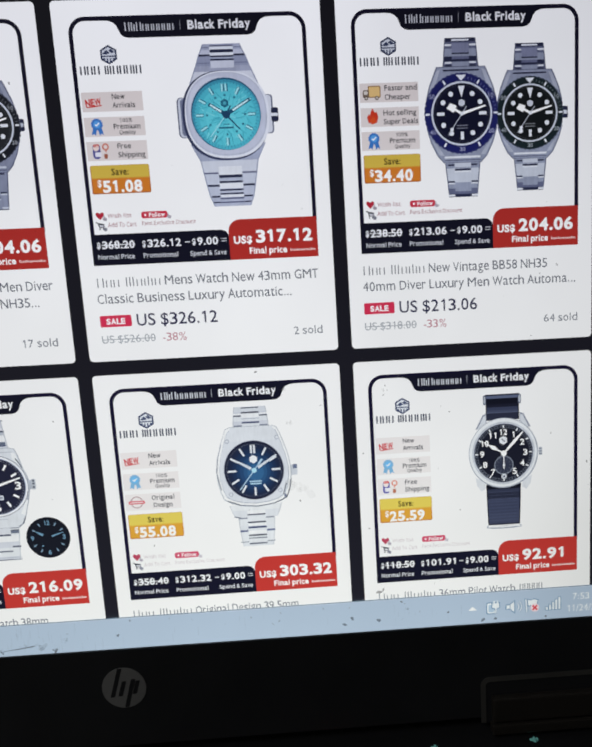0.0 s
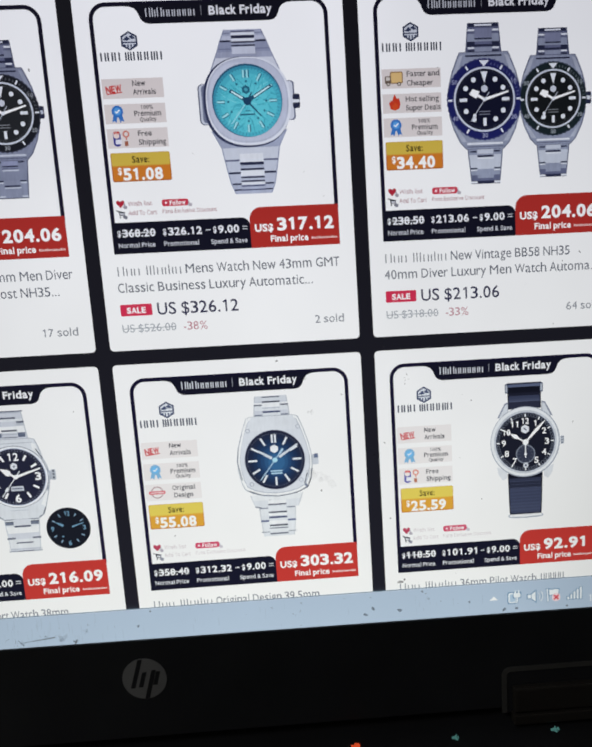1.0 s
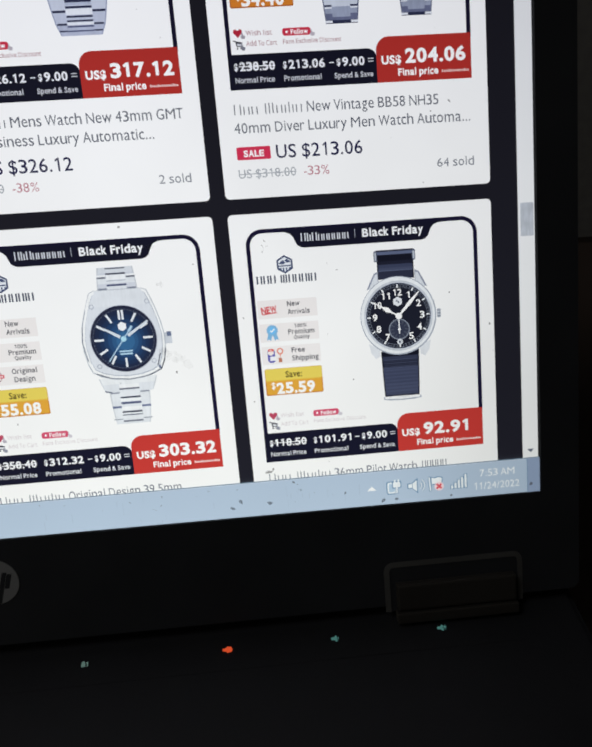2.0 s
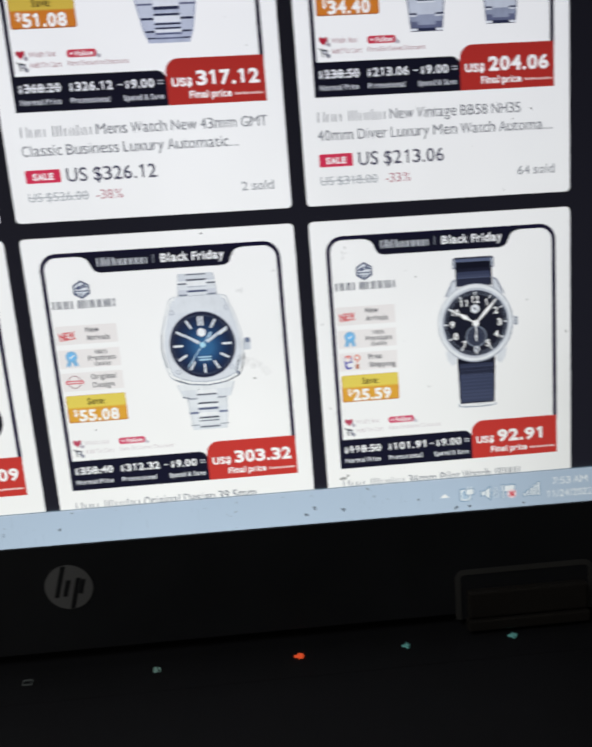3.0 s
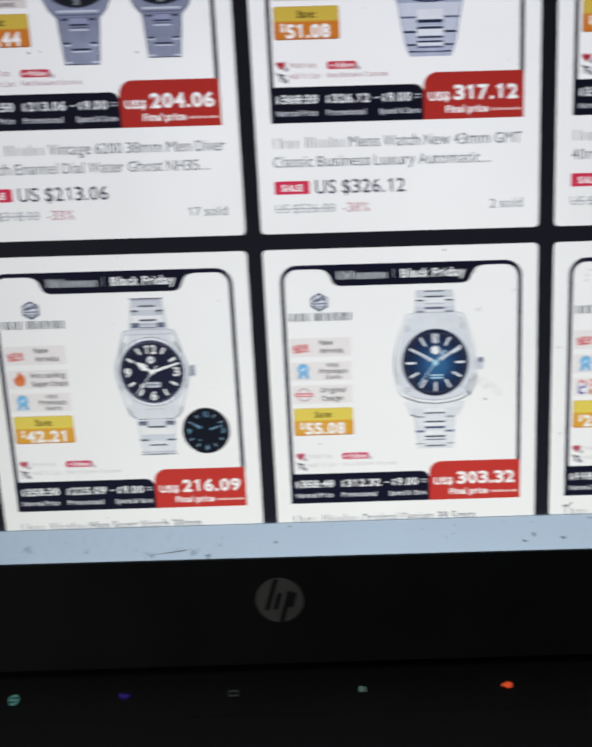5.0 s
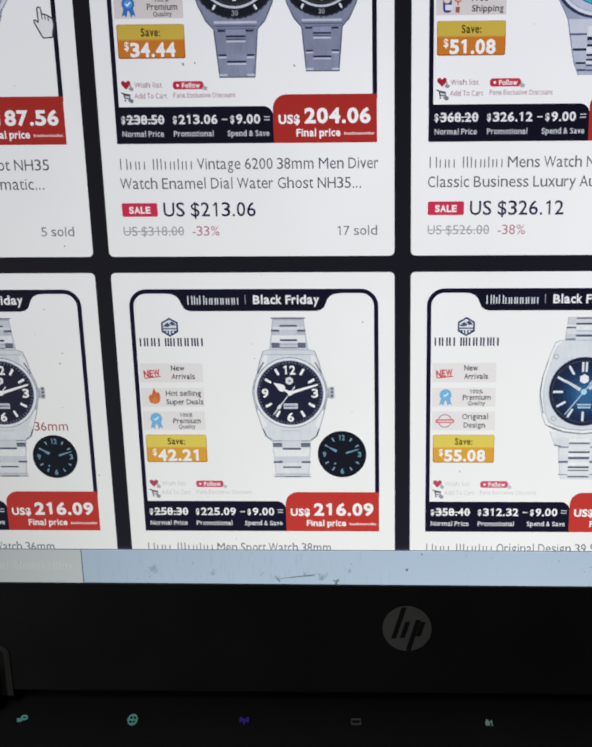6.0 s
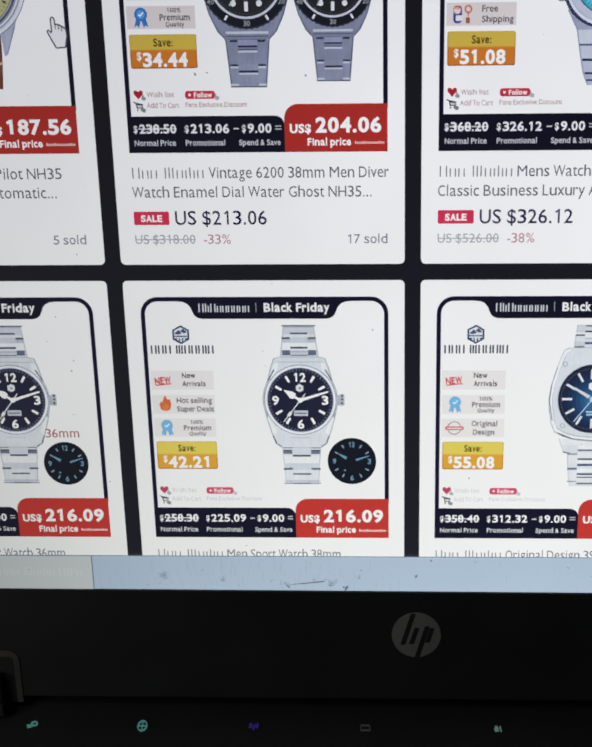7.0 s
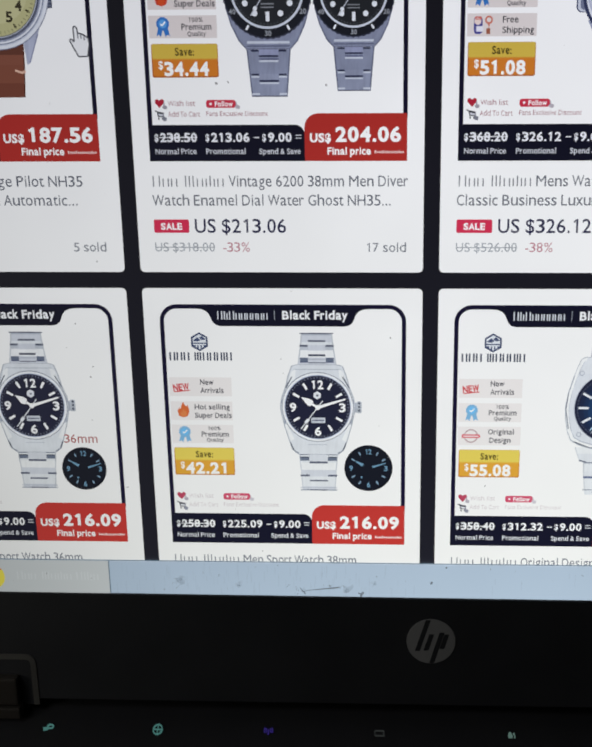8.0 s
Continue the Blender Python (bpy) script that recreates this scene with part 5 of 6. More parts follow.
a.poly([(11.26, -1.22), (11.56, -1.22), (11.41, -1.08)], (235, 240, 246), 1)
a.make("tray_arrow", task, "small white triangle")
ICON, RIM = (216, 224, 234), (84, 110, 138)
a = Art(15)
a.rrect(11.88, -1.40, 12.24, -0.96, 0.08, RIM, 1)
a.rrect(11.915, -1.365, 12.205, -0.995, 0.06, ICON, 2)
a.rrect(11.96, -1.32, 12.15, -1.04, 0.04, (140, 160, 184), 3)
a.rrect(12.06, -1.20, 12.36, -0.95, 0.05, RIM, 4)
a.rrect(12.09, -1.17, 12.33, -1.00, 0.04, ICON, 5)
for x in (12.15, 12.27):
    a.line(x, -1.02, x, -0.91, 0.05, ICON, 5.5)
a.line(12.21, -1.17, 12.21, -1.38, 0.09, RIM, 4)
a.line(12.21, -1.17, 12.21, -1.37, 0.045, ICON, 5.5)
a.make("battery_symbol", task, "white battery and plug symbol with a dark edge")
a = Art(15)
a.poly([(12.55, -1.27), (12.69, -1.27), (12.89, -1.44), (12.89, -0.92), (12.69, -1.08), (12.55, -1.08)], RIM, 1)
a.poly([(12.585, -1.24), (12.70, -1.24), (12.855, -1.37), (12.855, -0.99), (12.70, -1.11), (12.585, -1.11)], ICON, 2)
a.line(12.71, -1.25, 12.71, -1.10, 0.02, RIM, 3)
for r in (0.14, 0.24):
    pts = oval(12.87, -1.175, r, r, 8, -0.85, 0.85)
    for w, tone, layer in ((0.07, RIM, 1.5), (0.035, ICON, 2.5)):
        for i, (p, q) in enumerate(zip(pts, pts[1:])):
            a.line(*p, *q, w, tone, layer + 0.05 * i)
a.make("speaker_symbol", task, "white loudspeaker symbol with a dark edge")
a = Art(15)
a.line(13.29, -1.42, 13.26, -0.92, 0.09, RIM, 1)
a.line(13.29, -1.40, 13.26, -0.94, 0.045, ICON, 2)
a.poly([(13.30, -0.92), (13.45, -0.96), (13.52, -0.92), (13.70, -0.96), (13.67, -1.22), (13.50, -1.18), (13.31, -1.22)], RIM, 1.5)
a.poly([(13.33, -0.96), (13.45, -0.99), (13.53, -0.95), (13.67, -0.99), (13.64, -1.18), (13.50, -1.15), (13.34, -1.18)], ICON, 2.5)
a.disc(13.57, -1.26, 0.15, (226, 180, 186), 3, n=18)
for s in (-1, 1):
    a.line(13.49, -1.26 - s * 0.08, 13.65, -1.26 + s * 0.08, 0.06, (186, 52, 62), 4 + 0.2 * s)
a.make("flag_symbol", task, "white flag symbol with a red cross mark")
a = Art(15)
for i in range(5):
    x, h = 13.95 + i * 0.11, 0.10 + i * 0.085
    a.rect(x - 0.02, -1.40, x + 0.10, -1.36 + h, RIM, 1 + 0.05 * i)
    a.rect(x + 0.005, -1.38, x + 0.075, -1.38 + h, ICON, 2)
a.make("signal_symbol", task, "white signal-strength steps with a dark edge")
a = Art(15)
a.text("7:53 AM", 14.90, -0.95, 0.23, (222, 230, 240), 1, width=1.13)
a.text("11/24/2022", 14.72, -1.38, 0.23, (222, 230, 240), 1, width=1.46)
a.make("clock", task, "white digits of the clock")
a = Art(15)
a.rect(16.46, FOOT - 0.1, RIGHT + 0.1, TASK - 0.03, (112, 124, 150), 1)
a.rect(16.44, FOOT - 0.1, 16.46, TASK - 0.03, (80, 104, 130), 1)
a.make("corner_button", task, "darker button at the bar's end")

# mouse pointer, a plain white mark with a dark edge
HAND = [(-9.84 + x, 13.96 + z) for x, z in (
    (-0.15, 0.34), (-0.12, 0.37), (-0.08, 0.37), (-0.05, 0.32), (-0.04, 0.20), (0.03, 0.20), (0.10, 0.17), (0.17, 0.13), (0.23, 0.08), (0.25, -0.07),
    (0.21, -0.24), (0.19, -0.36), (-0.05, -0.37), (-0.15, -0.19), (-0.26, 0.03), (-0.22, 0.07), (-0.15, 0.0), (-0.14, 0.02))]
a = Art(20)
a.poly(HAND, (240, 240, 242))
for p, q in zip(HAND, HAND[1:] + HAND[:1]):
    a.line(*p, *q, 0.035, (70, 70, 78), 1)
for x, z in ((-0.04, 0.20), (0.04, 0.19), (0.12, 0.15)):
    a.line(-9.84 + x, 13.96 + z, -9.835 + x, 13.84 + z, 0.03, (110, 110, 118), 1)
a.make("pointer_mark", display, "white mouse pointer with a dark edge")


# ---- the laptop ----
def part(name, bm, material, parent, label=""):
    me = bpy.data.meshes.new(name)
    bm.normal_update()
    bm.to_mesh(me)
    bm.free()
    me.materials.append(material)
    ob = new(name, me)
    ob.parent = parent
    return tagged(ob, label)


def bevel_all(bm, width, segments=2):
    bmesh.ops.bevel(bm, geom=bm.edges[:], offset=width * CM, segments=segments, affect="EDGES", profile=0.6)


def skewed(x, y, z):
    return ((x + SKEW * z) * CM, y * CM, z * CM)


def box(x0, y0, z0, x1, y1, z1, bev=0.0, bm=None):
    bm = bm or bmesh.new()
    vs = [bm.verts.new(skewed(x, y, z)) for x in (x0, x1) for y in (y0, y1) for z in (z0, z1)]
    for f in ((0, 1, 3, 2), (4, 6, 7, 5), (0, 4, 5, 1), (2, 3, 7, 6), (0, 2, 6, 4), (1, 5, 7, 3)):
        bm.faces.new([vs[i] for i in f])
    bmesh.ops.recalc_face_normals(bm, faces=bm.faces[:])
    if bev:
        bevel_all(bm, bev)
    return bm


def prism(pts, y0, y1, bev=0.0):
    """A solid from an outline on the lid, between two depths."""
    bm = bmesh.new()
    a = [bm.verts.new(skewed(x, y0, z)) for x, z in pts]
    b = [bm.verts.new(skewed(x, y1, z)) for x, z in pts]
    n = len(pts)
    bm.faces.new(a)
    bm.faces.new(b[::-1])
    for i in range(n):
        bm.faces.new((a[i], b[i], b[(i + 1) % n], a[(i + 1) % n]))
    bmesh.ops.recalc_face_normals(bm, faces=bm.faces[:])
    if bev:
        rim = [e for e in bm.edges if all(abs(v.co.y - y0 * CM) < 1e-7 for v in e.verts)]
        bmesh.ops.bevel(bm, geom=rim, offset=bev * CM, segments=2, affect="EDGES")
    return bm


laptop = tagged(new("laptop"), "open black laptop with its lid tilted back on a desk", "laptop")
MIDDLE = (LEFT + RIGHT) / 2
X0, X1, Z0, Z1 = LEFT - 1.3, RIGHT + 1.3, -5.25, TOP + 1.9

lid = part("lid", prism(round_rect(X0, Z0, X1, Z1, (0.3, 0.3, 1.0, 1.0)), 0.04, 0.85, 0.05), BEZEL, laptop, "black lid shell")
lid.matrix_basis = LID


def frame_bars():
    """The front bezel: one sheet round the opening, with a bevelled inner lip."""
    bm = bmesh.new()
    outer = round_rect(X0, Z0, X1, Z1, (0.3, 0.3, 1.0, 1.0))
    n = len(outer)
    corners = [(LEFT, FOOT + 0.10), (RIGHT, FOOT), (RIGHT, TOP), (LEFT, TOP)]
    per = n // 4
    front, lip, back = -0.10, -0.02, 0.035

    def loop(pts, y):
        return [bm.verts.new(skewed(x, y, z)) for x, z in pts]
    o0, o1 = loop(outer, back), loop(outer, front)
    h0 = [bm.verts.new(skewed(x - 0.05 * s, front, z - 0.05 * q)) for (x, z), s, q in zip(corners, (1, -1, -1, 1), (1, 1, -1, -1))]
    h1 = [bm.verts.new(skewed(x, lip, z)) for x, z in corners]
    h2 = [bm.verts.new(skewed(x, back, z)) for x, z in corners]
    for i in range(n):
        j = (i + 1) % n
        bm.faces.new((o0[i], o0[j], o1[j], o1[i]))
        a, b = h0[i // per], h0[j // per]
        bm.faces.new((o1[i], o1[j], b) if a is b else (o1[i], o1[j], b, a))
    for p, q in ((h0, h1), (h1, h2)):
        for i in range(4):
            j = (i + 1) % 4
            bm.faces.new((p[i], p[j], q[j], q[i]))
    bmesh.ops.recalc_face_normals(bm, faces=bm.faces[:])
    return bm


bezel = part("bezel", frame_bars(), BEZEL, lid, "matt black display bezel")

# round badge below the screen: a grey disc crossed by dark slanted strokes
BX, BZ, BR = -0.525, -3.085, 0.735
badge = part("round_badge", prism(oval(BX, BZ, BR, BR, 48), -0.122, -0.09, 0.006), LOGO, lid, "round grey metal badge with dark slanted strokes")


def stroke(x0, z0, x1, z1, w):
    return [(BX + x0 - w / 2, BZ + z0), (BX + x0 + w / 2, BZ + z0), (BX + x1 + w / 2, BZ + z1), (BX + x1 - w / 2, BZ + z1)]


STROKES = [stroke(*q) for q in ((-0.41, -0.32, -0.09, 0.71, 0.15), (-0.15, -0.30, 0.02, 0.24, 0.15), (0.03, -0.72, 0.33, 0.30, 0.15), (0.33, -0.24, 0.47, 0.24, 0.15))]
for i, q in enumerate(STROKES):
    part("badge_stroke", prism(q, -0.1235 - 0.0004 * i, -0.10), BEZEL, badge, "dark slanted stroke")


def hinge(x0, x1, inner):
    """A hinge in its notch at the lid's foot: a rim, a dark hollow, a barrel cover and its foot. inner: the side of the rim's corner."""
    r, w, top, low = 0.32, 0.17, -3.72, -5.45
    out = [(x0, low), (x0, top - r)] + oval(x0 + r, top - r, r, r, 8, math.pi / 2, math.pi)[::-1] + oval(x1 - r, top - r, r, r, 8, 0, math.pi / 2)[::-1] + [(x1, top - r), (x1, low)]
    q = r - w
    ins = [(x0 + w, low), (x0 + w, top - r)] + oval(x0 + r, top - r, q, q, 8, math.pi / 2, math.pi)[::-1] + oval(x1 - r, top - r, q, q, 8, 0, math.pi / 2)[::-1] + [(x1 - w, top - r), (x1 - w, low)]
    bm = bmesh.new()
    rows = [[bm.verts.new(skewed(x, y, z)) for x, z in pts] for pts, y in ((out, -0.08), (out, -0.125), (ins, -0.14), (ins, -0.08))]
    for p, q2 in zip(rows, rows[1:]):
        for i in range(len(out) - 1):
            bm.faces.new((p[i], p[i + 1], q2[i + 1], q2[i]))
    bmesh.ops.recalc_face_normals(bm, faces=bm.faces[:])
    rim = part("hinge_rim", bm, HINGE, lid, "grey metal rim of the hinge notch")
    part("hinge_hollow", box(x0 + w, -0.115, low, x1 - w, -0.08, top - w), BEZEL, lid, "dark hollow round the hinge")
    xa, xb = (x0 + 0.3, x1 - 0.55) if inner > 0 else (x0 + 0.35, x1 - 0.3)
    part("hinge_cover", box(xa, -0.42, -5.30, xb, -0.10, -4.40, 0.07), COVER, lid, "grey metal hinge cover")
    part("hinge_foot", box(xa - 0.05, -0.50, -5.72, xb + 0.05, -0.12, -5.36, 0.05), COVER, lid, "grey metal hinge foot")


hinge(-17.2, -12.66, 1)
hinge(11.62, 16.2, -1)

# base with its deck
LED_Y, LED_Z = (LID @ Vector((0, -0.56 * CM, -5.93 * CM))).yz
DECK_TOP = LED_Z - 0.0005
XW0, XW1 = X0 * CM + 0.0013, X1 * CM + 0.0013


def block(x0, y0, z0, x1, y1, z1, bev):
    bm = bmesh.new()
    vs = [bm.verts.new((x, y, z)) for x in (x0, x1) for y in (y0, y1) for z in (z0, z1)]
    for f in ((0, 1, 3, 2), (4, 6, 7, 5), (0, 4, 5, 1), (2, 3, 7, 6), (0, 2, 6, 4), (1, 5, 7, 3)):
        bm.faces.new([vs[i] for i in f])
    bmesh.ops.recalc_face_normals(bm, faces=bm.faces[:])
    if bev:
        bmesh.ops.bevel(bm, geom=bm.edges[:], offset=bev, segments=3, affect="EDGES")
    return bm


base = part("base", block(XW0, -0.235, 0.003, XW1, 0.012, DECK_TOP, 0.003), DECKM, laptop, "black laptop base")
for x in (XW0 + 0.03, XW1 - 0.03):
    for y in (-0.21, -0.01):
        part("rubber_foot", block(x - 0.012, y - 0.006, 0.0, x + 0.012, y + 0.006, 0.004, 0.001), RUBBER, base, "small rubber foot")
strip = part("touch_strip", block(XW0 + 0.02, LED_Y - 0.0075, DECK_TOP - 0.001, XW1 - 0.02, LED_Y + 0.005, DECK_TOP + 0.0001, 0.00005), DECKM, base, "glossy black touch strip")

TEAL = glow("teal_light", (0.18, 0.54, 0.49, 1), 0.26)
WHITE_LIGHT = glow("white_light", (0.55, 0.62, 0.60, 1), 0.035)
GREEN_GREY = glow("pale_green_light", (0.35, 0.60, 0.52, 1), 0.22)
AMBER = glow("orange_red_light", (1.0, 0.11, 0.03, 1), 0.6)
BLUE = glow("violet_light", (0.09, 0.05, 0.55, 1), 0.22)


class Mark:
    """A lit symbol lying on the touch strip; x to the right, z away from the viewer, in cm from its middle."""

    def __init__(self):
        self.bm = bmesh.new()

    def poly(self, pts):
        a = [self.bm.verts.new((x * 0.72 * CM, z * 0.72 * CM, 0.0002)) for x, z in pts]
        b = [self.bm.verts.new((x * 0.72 * CM, z * 0.72 * CM, -0.0004)) for x, z in pts]
        self.bm.faces.new(a)
        for i in range(len(a)):
            j = (i + 1) % len(a)
            self.bm.faces.new((a[i], b[i], b[j], a[j]))

    def line(self, x0, z0, x1, z1, w):
        d = math.hypot(x1 - x0, z1 - z0)
        nx, nz = -(z1 - z0) / d * w / 2, (x1 - x0) / d * w / 2
        self.poly([(x0 + nx, z0 + nz), (x0 - nx, z0 - nz), (x1 - nx, z1 - nz), (x1 + nx, z1 + nz)])

    def ring(self, cx, cz, rx, rz, w, n=18, a0=0.0, a1=2 * math.pi):
        pts = [(cx + rx * math.cos(a0 + (a1 - a0) * i / n), cz + rz * math.sin(a0 + (a1 - a0) * i / n)) for i in range(n + 1)]
        for p, q in zip(pts, pts[1:]):
            self.line(*p, *q, w)

    def put(self, name, x, material, label):
        ob = part(name, self.bm, material, base, label)
        ob.location = ((x - SKEW * 5.93) * CM, LED_Y, LED_Z)
        ob.scale = (0.86, 0.86, 1)
        return ob


k = Mark()
k.ring(0.08, 0.06, 0.15, 0.10, 0.05)
k.poly([(-0.22, -0.16), (-0.02, -0.12), (0.06, 0.02), (-0.06, 0.0)])
k.line(-0.26, -0.04, 0.0, -0.03, 0.05)
k.put("info_light", -12.285, TEAL, "teal lit symbol")
k = Mark()
k.ring(0, 0, 0.22, 0.26, 0.05)
k.line(-0.22, 0, 0.22, 0, 0.035)
k.line(0, -0.26, 0, 0.26, 0.03)
k.put("globe_light", -8.904, TEAL, "teal lit globe symbol")
k = Mark()
k.line(0, -0.16, 0, 0.08, 0.07)
k.ring(0, 0.06, 0.12, 0.12, 0.05, 8, 2.4, 3.9)
k.ring(0, 0.06, 0.12, 0.12, 0.05, 8, -0.75, 0.75)
k.ring(0, 0.06, 0.21, 0.2, 0.04, 8, 2.5, 3.8)
k.ring(0, 0.06, 0.21, 0.2, 0.04, 8, -0.65, 0.65)
k.put("wireless_light", -5.499, BLUE, "violet lit wireless symbol")
k = Mark()
k.line(-0.22, -0.13, 0.22, -0.13, 0.035)
k.line(-0.22, 0.13, 0.22, 0.13, 0.035)
k.line(-0.22, -0.13, -0.22, 0.13, 0.035)
k.line(0.22, -0.13, 0.22, 0.13, 0.035)
k.put("screen_light", -2.108, WHITE_LIGHT, "dim white lit rectangle")
k = Mark()
k.poly([(-0.17, -0.11), (0.02, -0.11), (0.02, 0.05), (-0.17, 0.05)])
k.ring(-0.075, 0.05, 0.06, 0.10, 0.035, 8, 0, math.pi)
k.line(0.13, -0.12, 0.13, 0.12, 0.045)
k.line(0.08, 0.06, 0.13, 0.12, 0.04)
k.put("number_lock_light", 1.894, GREEN_GREY, "pale green lit lock symbol")
for x, name, m, label, waves in ((6.371, "mute_light", AMBER, "orange-red lit loudspeaker symbol", 3), (9.857, "volume_down_light", TEAL, "teal lit loudspeaker symbol", 1), (13.33, "volume_up_light", TEAL, "teal lit loudspeaker symbol with a wave", 2)):
    k = Mark()
    k.poly([(-0.24, -0.05), (-0.10, -0.05), (0.05, -0.19), (0.05, 0.19), (-0.10, 0.05), (-0.24, 0.05)])
    if waves == 3:
        k.poly([(0.06, -0.13), (0.20, -0.13), (0.26, 0.0), (0.20, 0.13), (0.06, 0.13)])
    for i in range(waves if waves < 3 else 0):
        k.ring(0.05, 0, 0.07 + 0.08 * i, 0.09 + 0.06 * i, 0.03, 6, -0.7, 0.7)
    k.put(name, x, m, label)

# ---- dust on the screen ----
a = Art(24)
rng = random.Random(5)


def speck(x, z, r, long=1.0, turn=0.0, layer=0):
    pts = []
    for i in range(7):
        t = 2 * math.pi * i / 7
        k2 = r * rng.uniform(0.7, 1.2)
        u, w = k2 * long * math.cos(t), k2 * math.sin(t)
        pts.append((x + u * math.cos(turn) - w * math.sin(turn), z + u * math.sin(turn) + w * math.cos(turn)))
    a.poly(pts, DUST, layer)


# the larger specks lie where they were found, the rest at random
SPECKS = ((7.29, -1.18, 5), (7.01, -1.37, 6), (8.18, -1.30, 7), (11.76, -1.56, 5), (12.19, -1.54, 5), (10.56, -1.19, 4), (-0.10, -0.68, 3), (-2.61, -1.57, 6), (8.97, -0.69, 3), (8.24, -0.28, 6), (8.38, -0.20, 4), (13.94, -1.59, 4), (16.55, -1.45, 6), (4.65, 7.44, 3), (0.96, 1.88, 2), (10.8, 5.80, 2), (7.93, 4.57, 2), (8.01, 1.99, 2),
          (11.07, 2.44, 2), (-0.53, -1.18, 3), (-2.68, -1.54, 3), (-1.77, 6.20, 2), (-10.56, 6.57, 2), (-10.16, 5.34, 2), (-10.25, 5.04, 3),
          (-6.33, 12.92, 4), (-6.02, 12.95, 2), (-3.46, 12.86, 3), (-9.82, 8.30, 2), (-9.42, 1.75, 2), (13.5, 8.15, 2), (14.35, 10.37, 3),
          (15.35, 3.85, 3), (13.8, 10.11, 2), (-1.83, 16.3, 3), (14.14, 4.89, 2), (5.8, 3.1, 3))
for x, z, r in SPECKS:
    speck(x, z, r * 0.0095, rng.uniform(1.1, 2.0), rng.uniform(0, 3))
for i in range(70):
    speck(rng.uniform(LEFT + 0.3, RIGHT - 0.3), rng.uniform(FOOT + 0.1, 16.0), rng.choice((0.007, 0.009, 0.011, 0.014)), rng.uniform(1, 2.2), rng.uniform(0, 3.1))
for i in range(26):
    speck(rng.uniform(LEFT + 0.3, RIGHT - 0.3), rng.uniform(FOOT + 0.08, TASK - 0.1), rng.choice((0.006, 0.009, 0.013)), rng.uniform(1, 3), rng.uniform(0, 3.1))
for cx, cz, n, wide in ((-8.2, -1.25, 10, 0.12), (-4.55, -1.45, 9, 0.10), (-3.4, -1.35, 8, 0.25), (7.6, 4.3, 6, 0.12), (8.75, 6.6, 7, 0.10)):
    for i in range(n):
        speck(cx + rng.gauss(0, wide), cz + rng.gauss(0, 0.09), rng.uniform(0.005, 0.012), rng.uniform(1.5, 5), rng.uniform(0, 3.1))
# greasy smudges and wiped streaks along the taskbar and on the cards
SMUDGE = surface("grey_smudge", (0.20, 0.20, 0.20), 0.8)
SMUDGE.node_tree.nodes["Principled BSDF"].inputs["Alpha"].default_value = 0.13
FAINT = surface("pale_smudge", (0.20, 0.20, 0.20), 0.8)
FAINT.node_tree.nodes["Principled BSDF"].inputs["Alpha"].default_value = 0.05


def blot(x, z, r, long, turn, material, layer):
    pts = []
    for i in range(11):
        t = 2 * math.pi * i / 11
        q = r * rng.uniform(0.6, 1.25)
        u, w = q * long * math.cos(t), q * math.sin(t)
        pts.append((x + u * math.cos(turn) - w * math.sin(turn), z + u * math.sin(turn) + w * math.cos(turn)))
    a.poly(pts, material, layer)


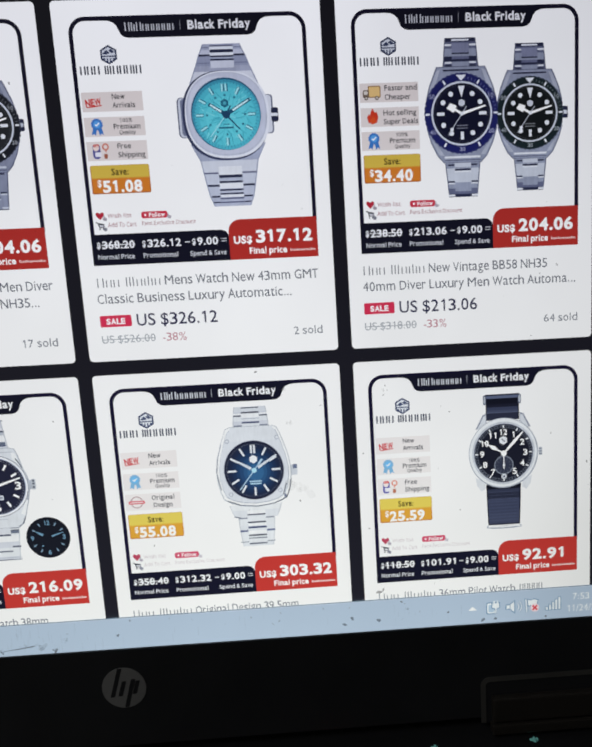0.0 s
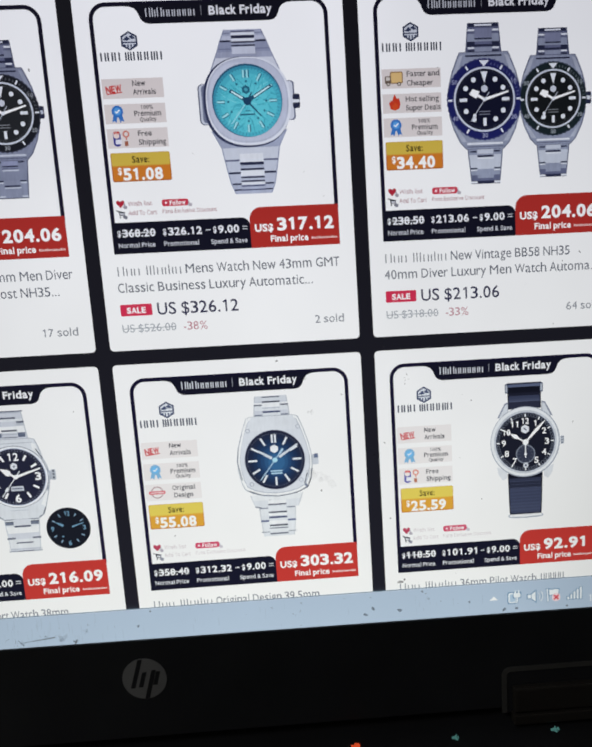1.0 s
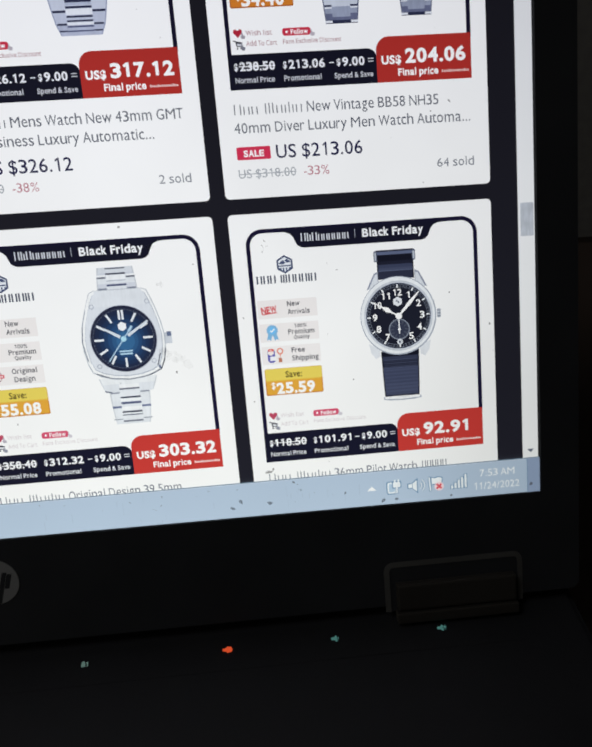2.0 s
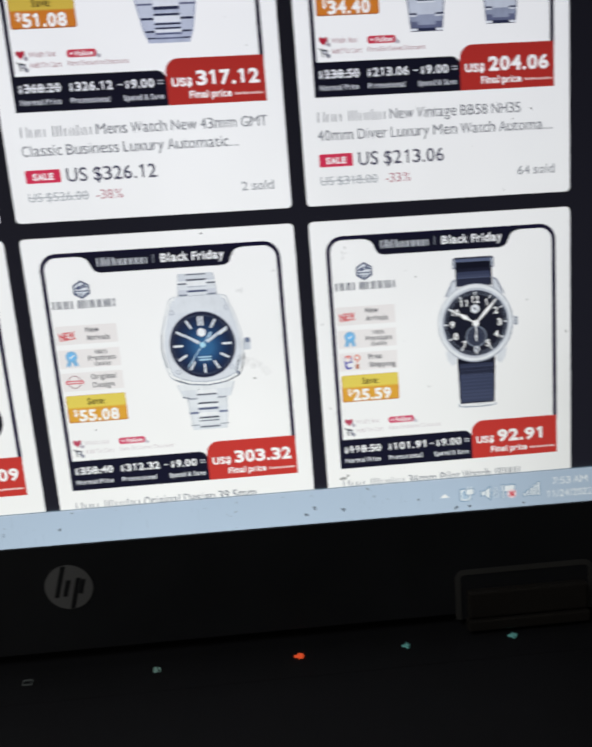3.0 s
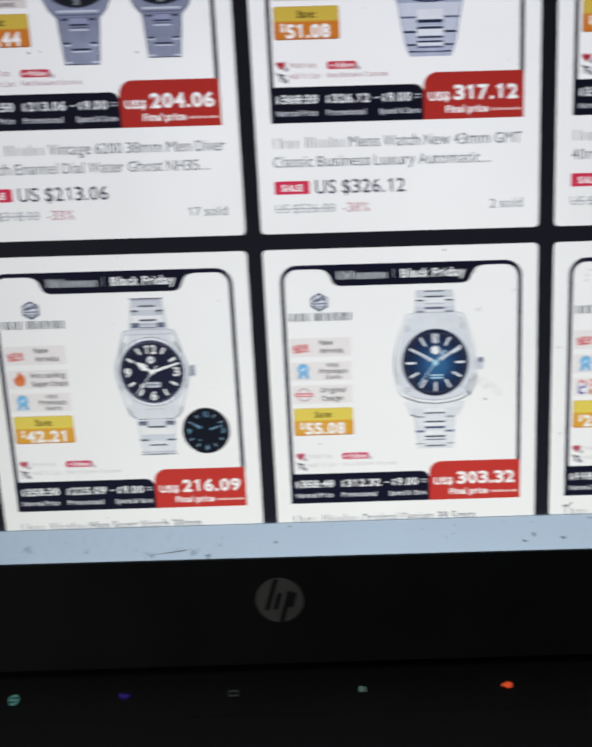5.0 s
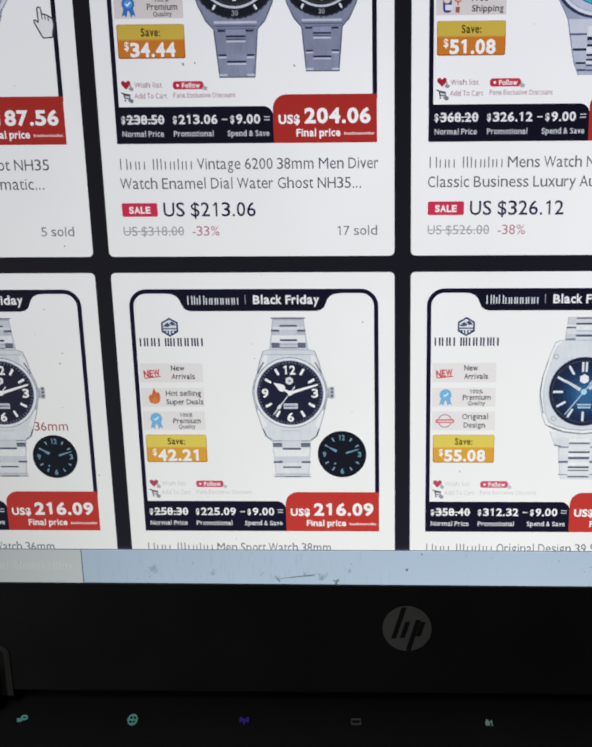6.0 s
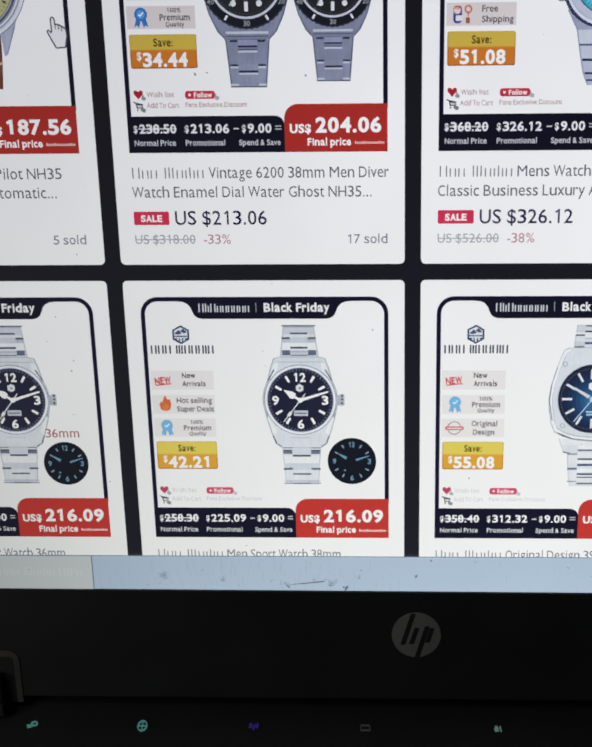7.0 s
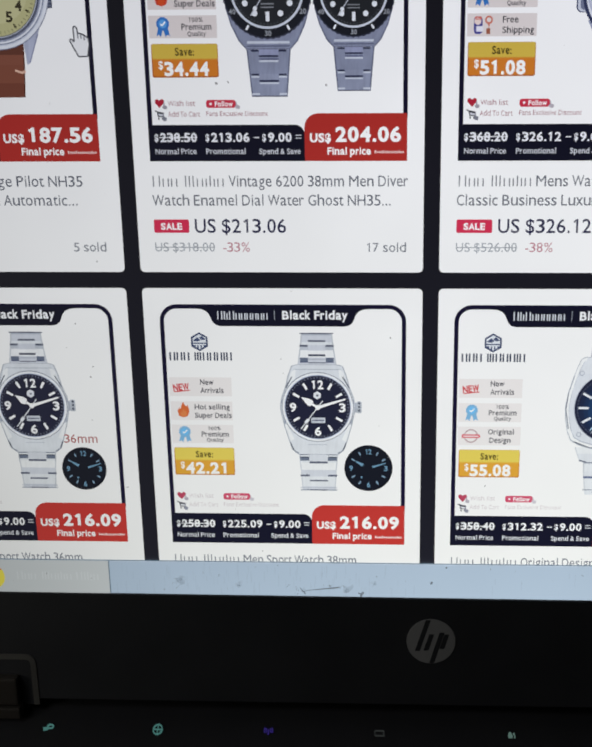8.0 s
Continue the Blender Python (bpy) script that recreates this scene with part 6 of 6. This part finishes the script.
n = 0
for x, z, r in ((-0.54, -1.17, 0.06), (-2.22, -1.23, 0.09), (-3.05, -1.40, 0.13), (-8.05, -1.20, 0.13), (-6.30, -1.30, 0.10), (-4.37, -1.45, 0.09), (-6.83, -0.99, 0.04),
                (5.55, 3.75, 0.16), (5.95, 3.45, 0.20), (5.40, 6.80, 0.10), (5.62, 5.70, 0.08), (9.16, -0.97, 0.05)):
    for i in range(5):
        n += 1
        blot(x + rng.gauss(0, r * 0.5), z + rng.gauss(0, r * 0.4), r * rng.uniform(0.35, 0.8), rng.uniform(1, 1.8), rng.uniform(0, 3.1), SMUDGE if i < 2 and r < 0.15 else FAINT, 2 + 0.05 * n)
for i in range(120):
    x = rng.choice((rng.gauss(-7.2, 1.0), rng.gauss(-3.4, 1.1), rng.uniform(-10, 12)))
    z = rng.uniform(-1.55, -0.75)
    a.dash(x, x + rng.uniform(0.012, 0.03), z, rng.uniform(0.12, 0.4), FAINT, 7 + 0.02 * i)
for x0, z0, x1, z1 in ((-4.25, -1.45, -3.25, -1.33), (-4.45, -1.36, -4.28, -1.56), (-3.95, -1.42, -3.30, -1.345)):
    a.line(x0, z0, x1, z1, 0.02, DUST, 10, 0.035)
dust = a.make("dust", None, "")
dust.matrix_world = LID
tagged(dust, "fine dark dust specks and faint smudges on the lit screen", "dust", kind="stuff")

# ---- desk and room ----
desk = part("desk_top", block(-0.8, -0.45, -0.03, 0.8, 0.35, 0.0, 0.003), WOOD, None)
tagged(desk, "dark wooden desk top under the laptop", "desk", kind="structure")


def slab(name, x0, y0, z0, x1, y1, z1, label, material=PAINT):
    ob = part(name, block(x0, y0, z0, x1, y1, z1, 0), material, None)
    return tagged(ob, label, "room", kind="structure")


# unseen shell, added to close the room for bounced light and reflections
slab("floor", -2, -2, -0.85, 2, 2, -0.75, "dark floor", WOOD)
slab("wall_north", -2, 2, -0.75, 2, 2.1, 2.4, "unseen plain painted wall, added to close the dark room")
slab("wall_south", -2, -2.1, -0.75, 2, -2, 2.4, "unseen plain painted wall, added to close the dark room")
slab("wall_east", 2, -2.1, -0.75, 2.1, 2.1, 2.4, "unseen plain painted wall, added to close the dark room")
slab("wall_west", -2.1, -2.1, -0.75, -2, 2.1, 2.4, "unseen plain painted wall, added to close the dark room")
slab("ceiling", -2.1, -2.1, 2.4, 2.1, 2.1, 2.5, "unseen plain painted ceiling, added to close the dark room")
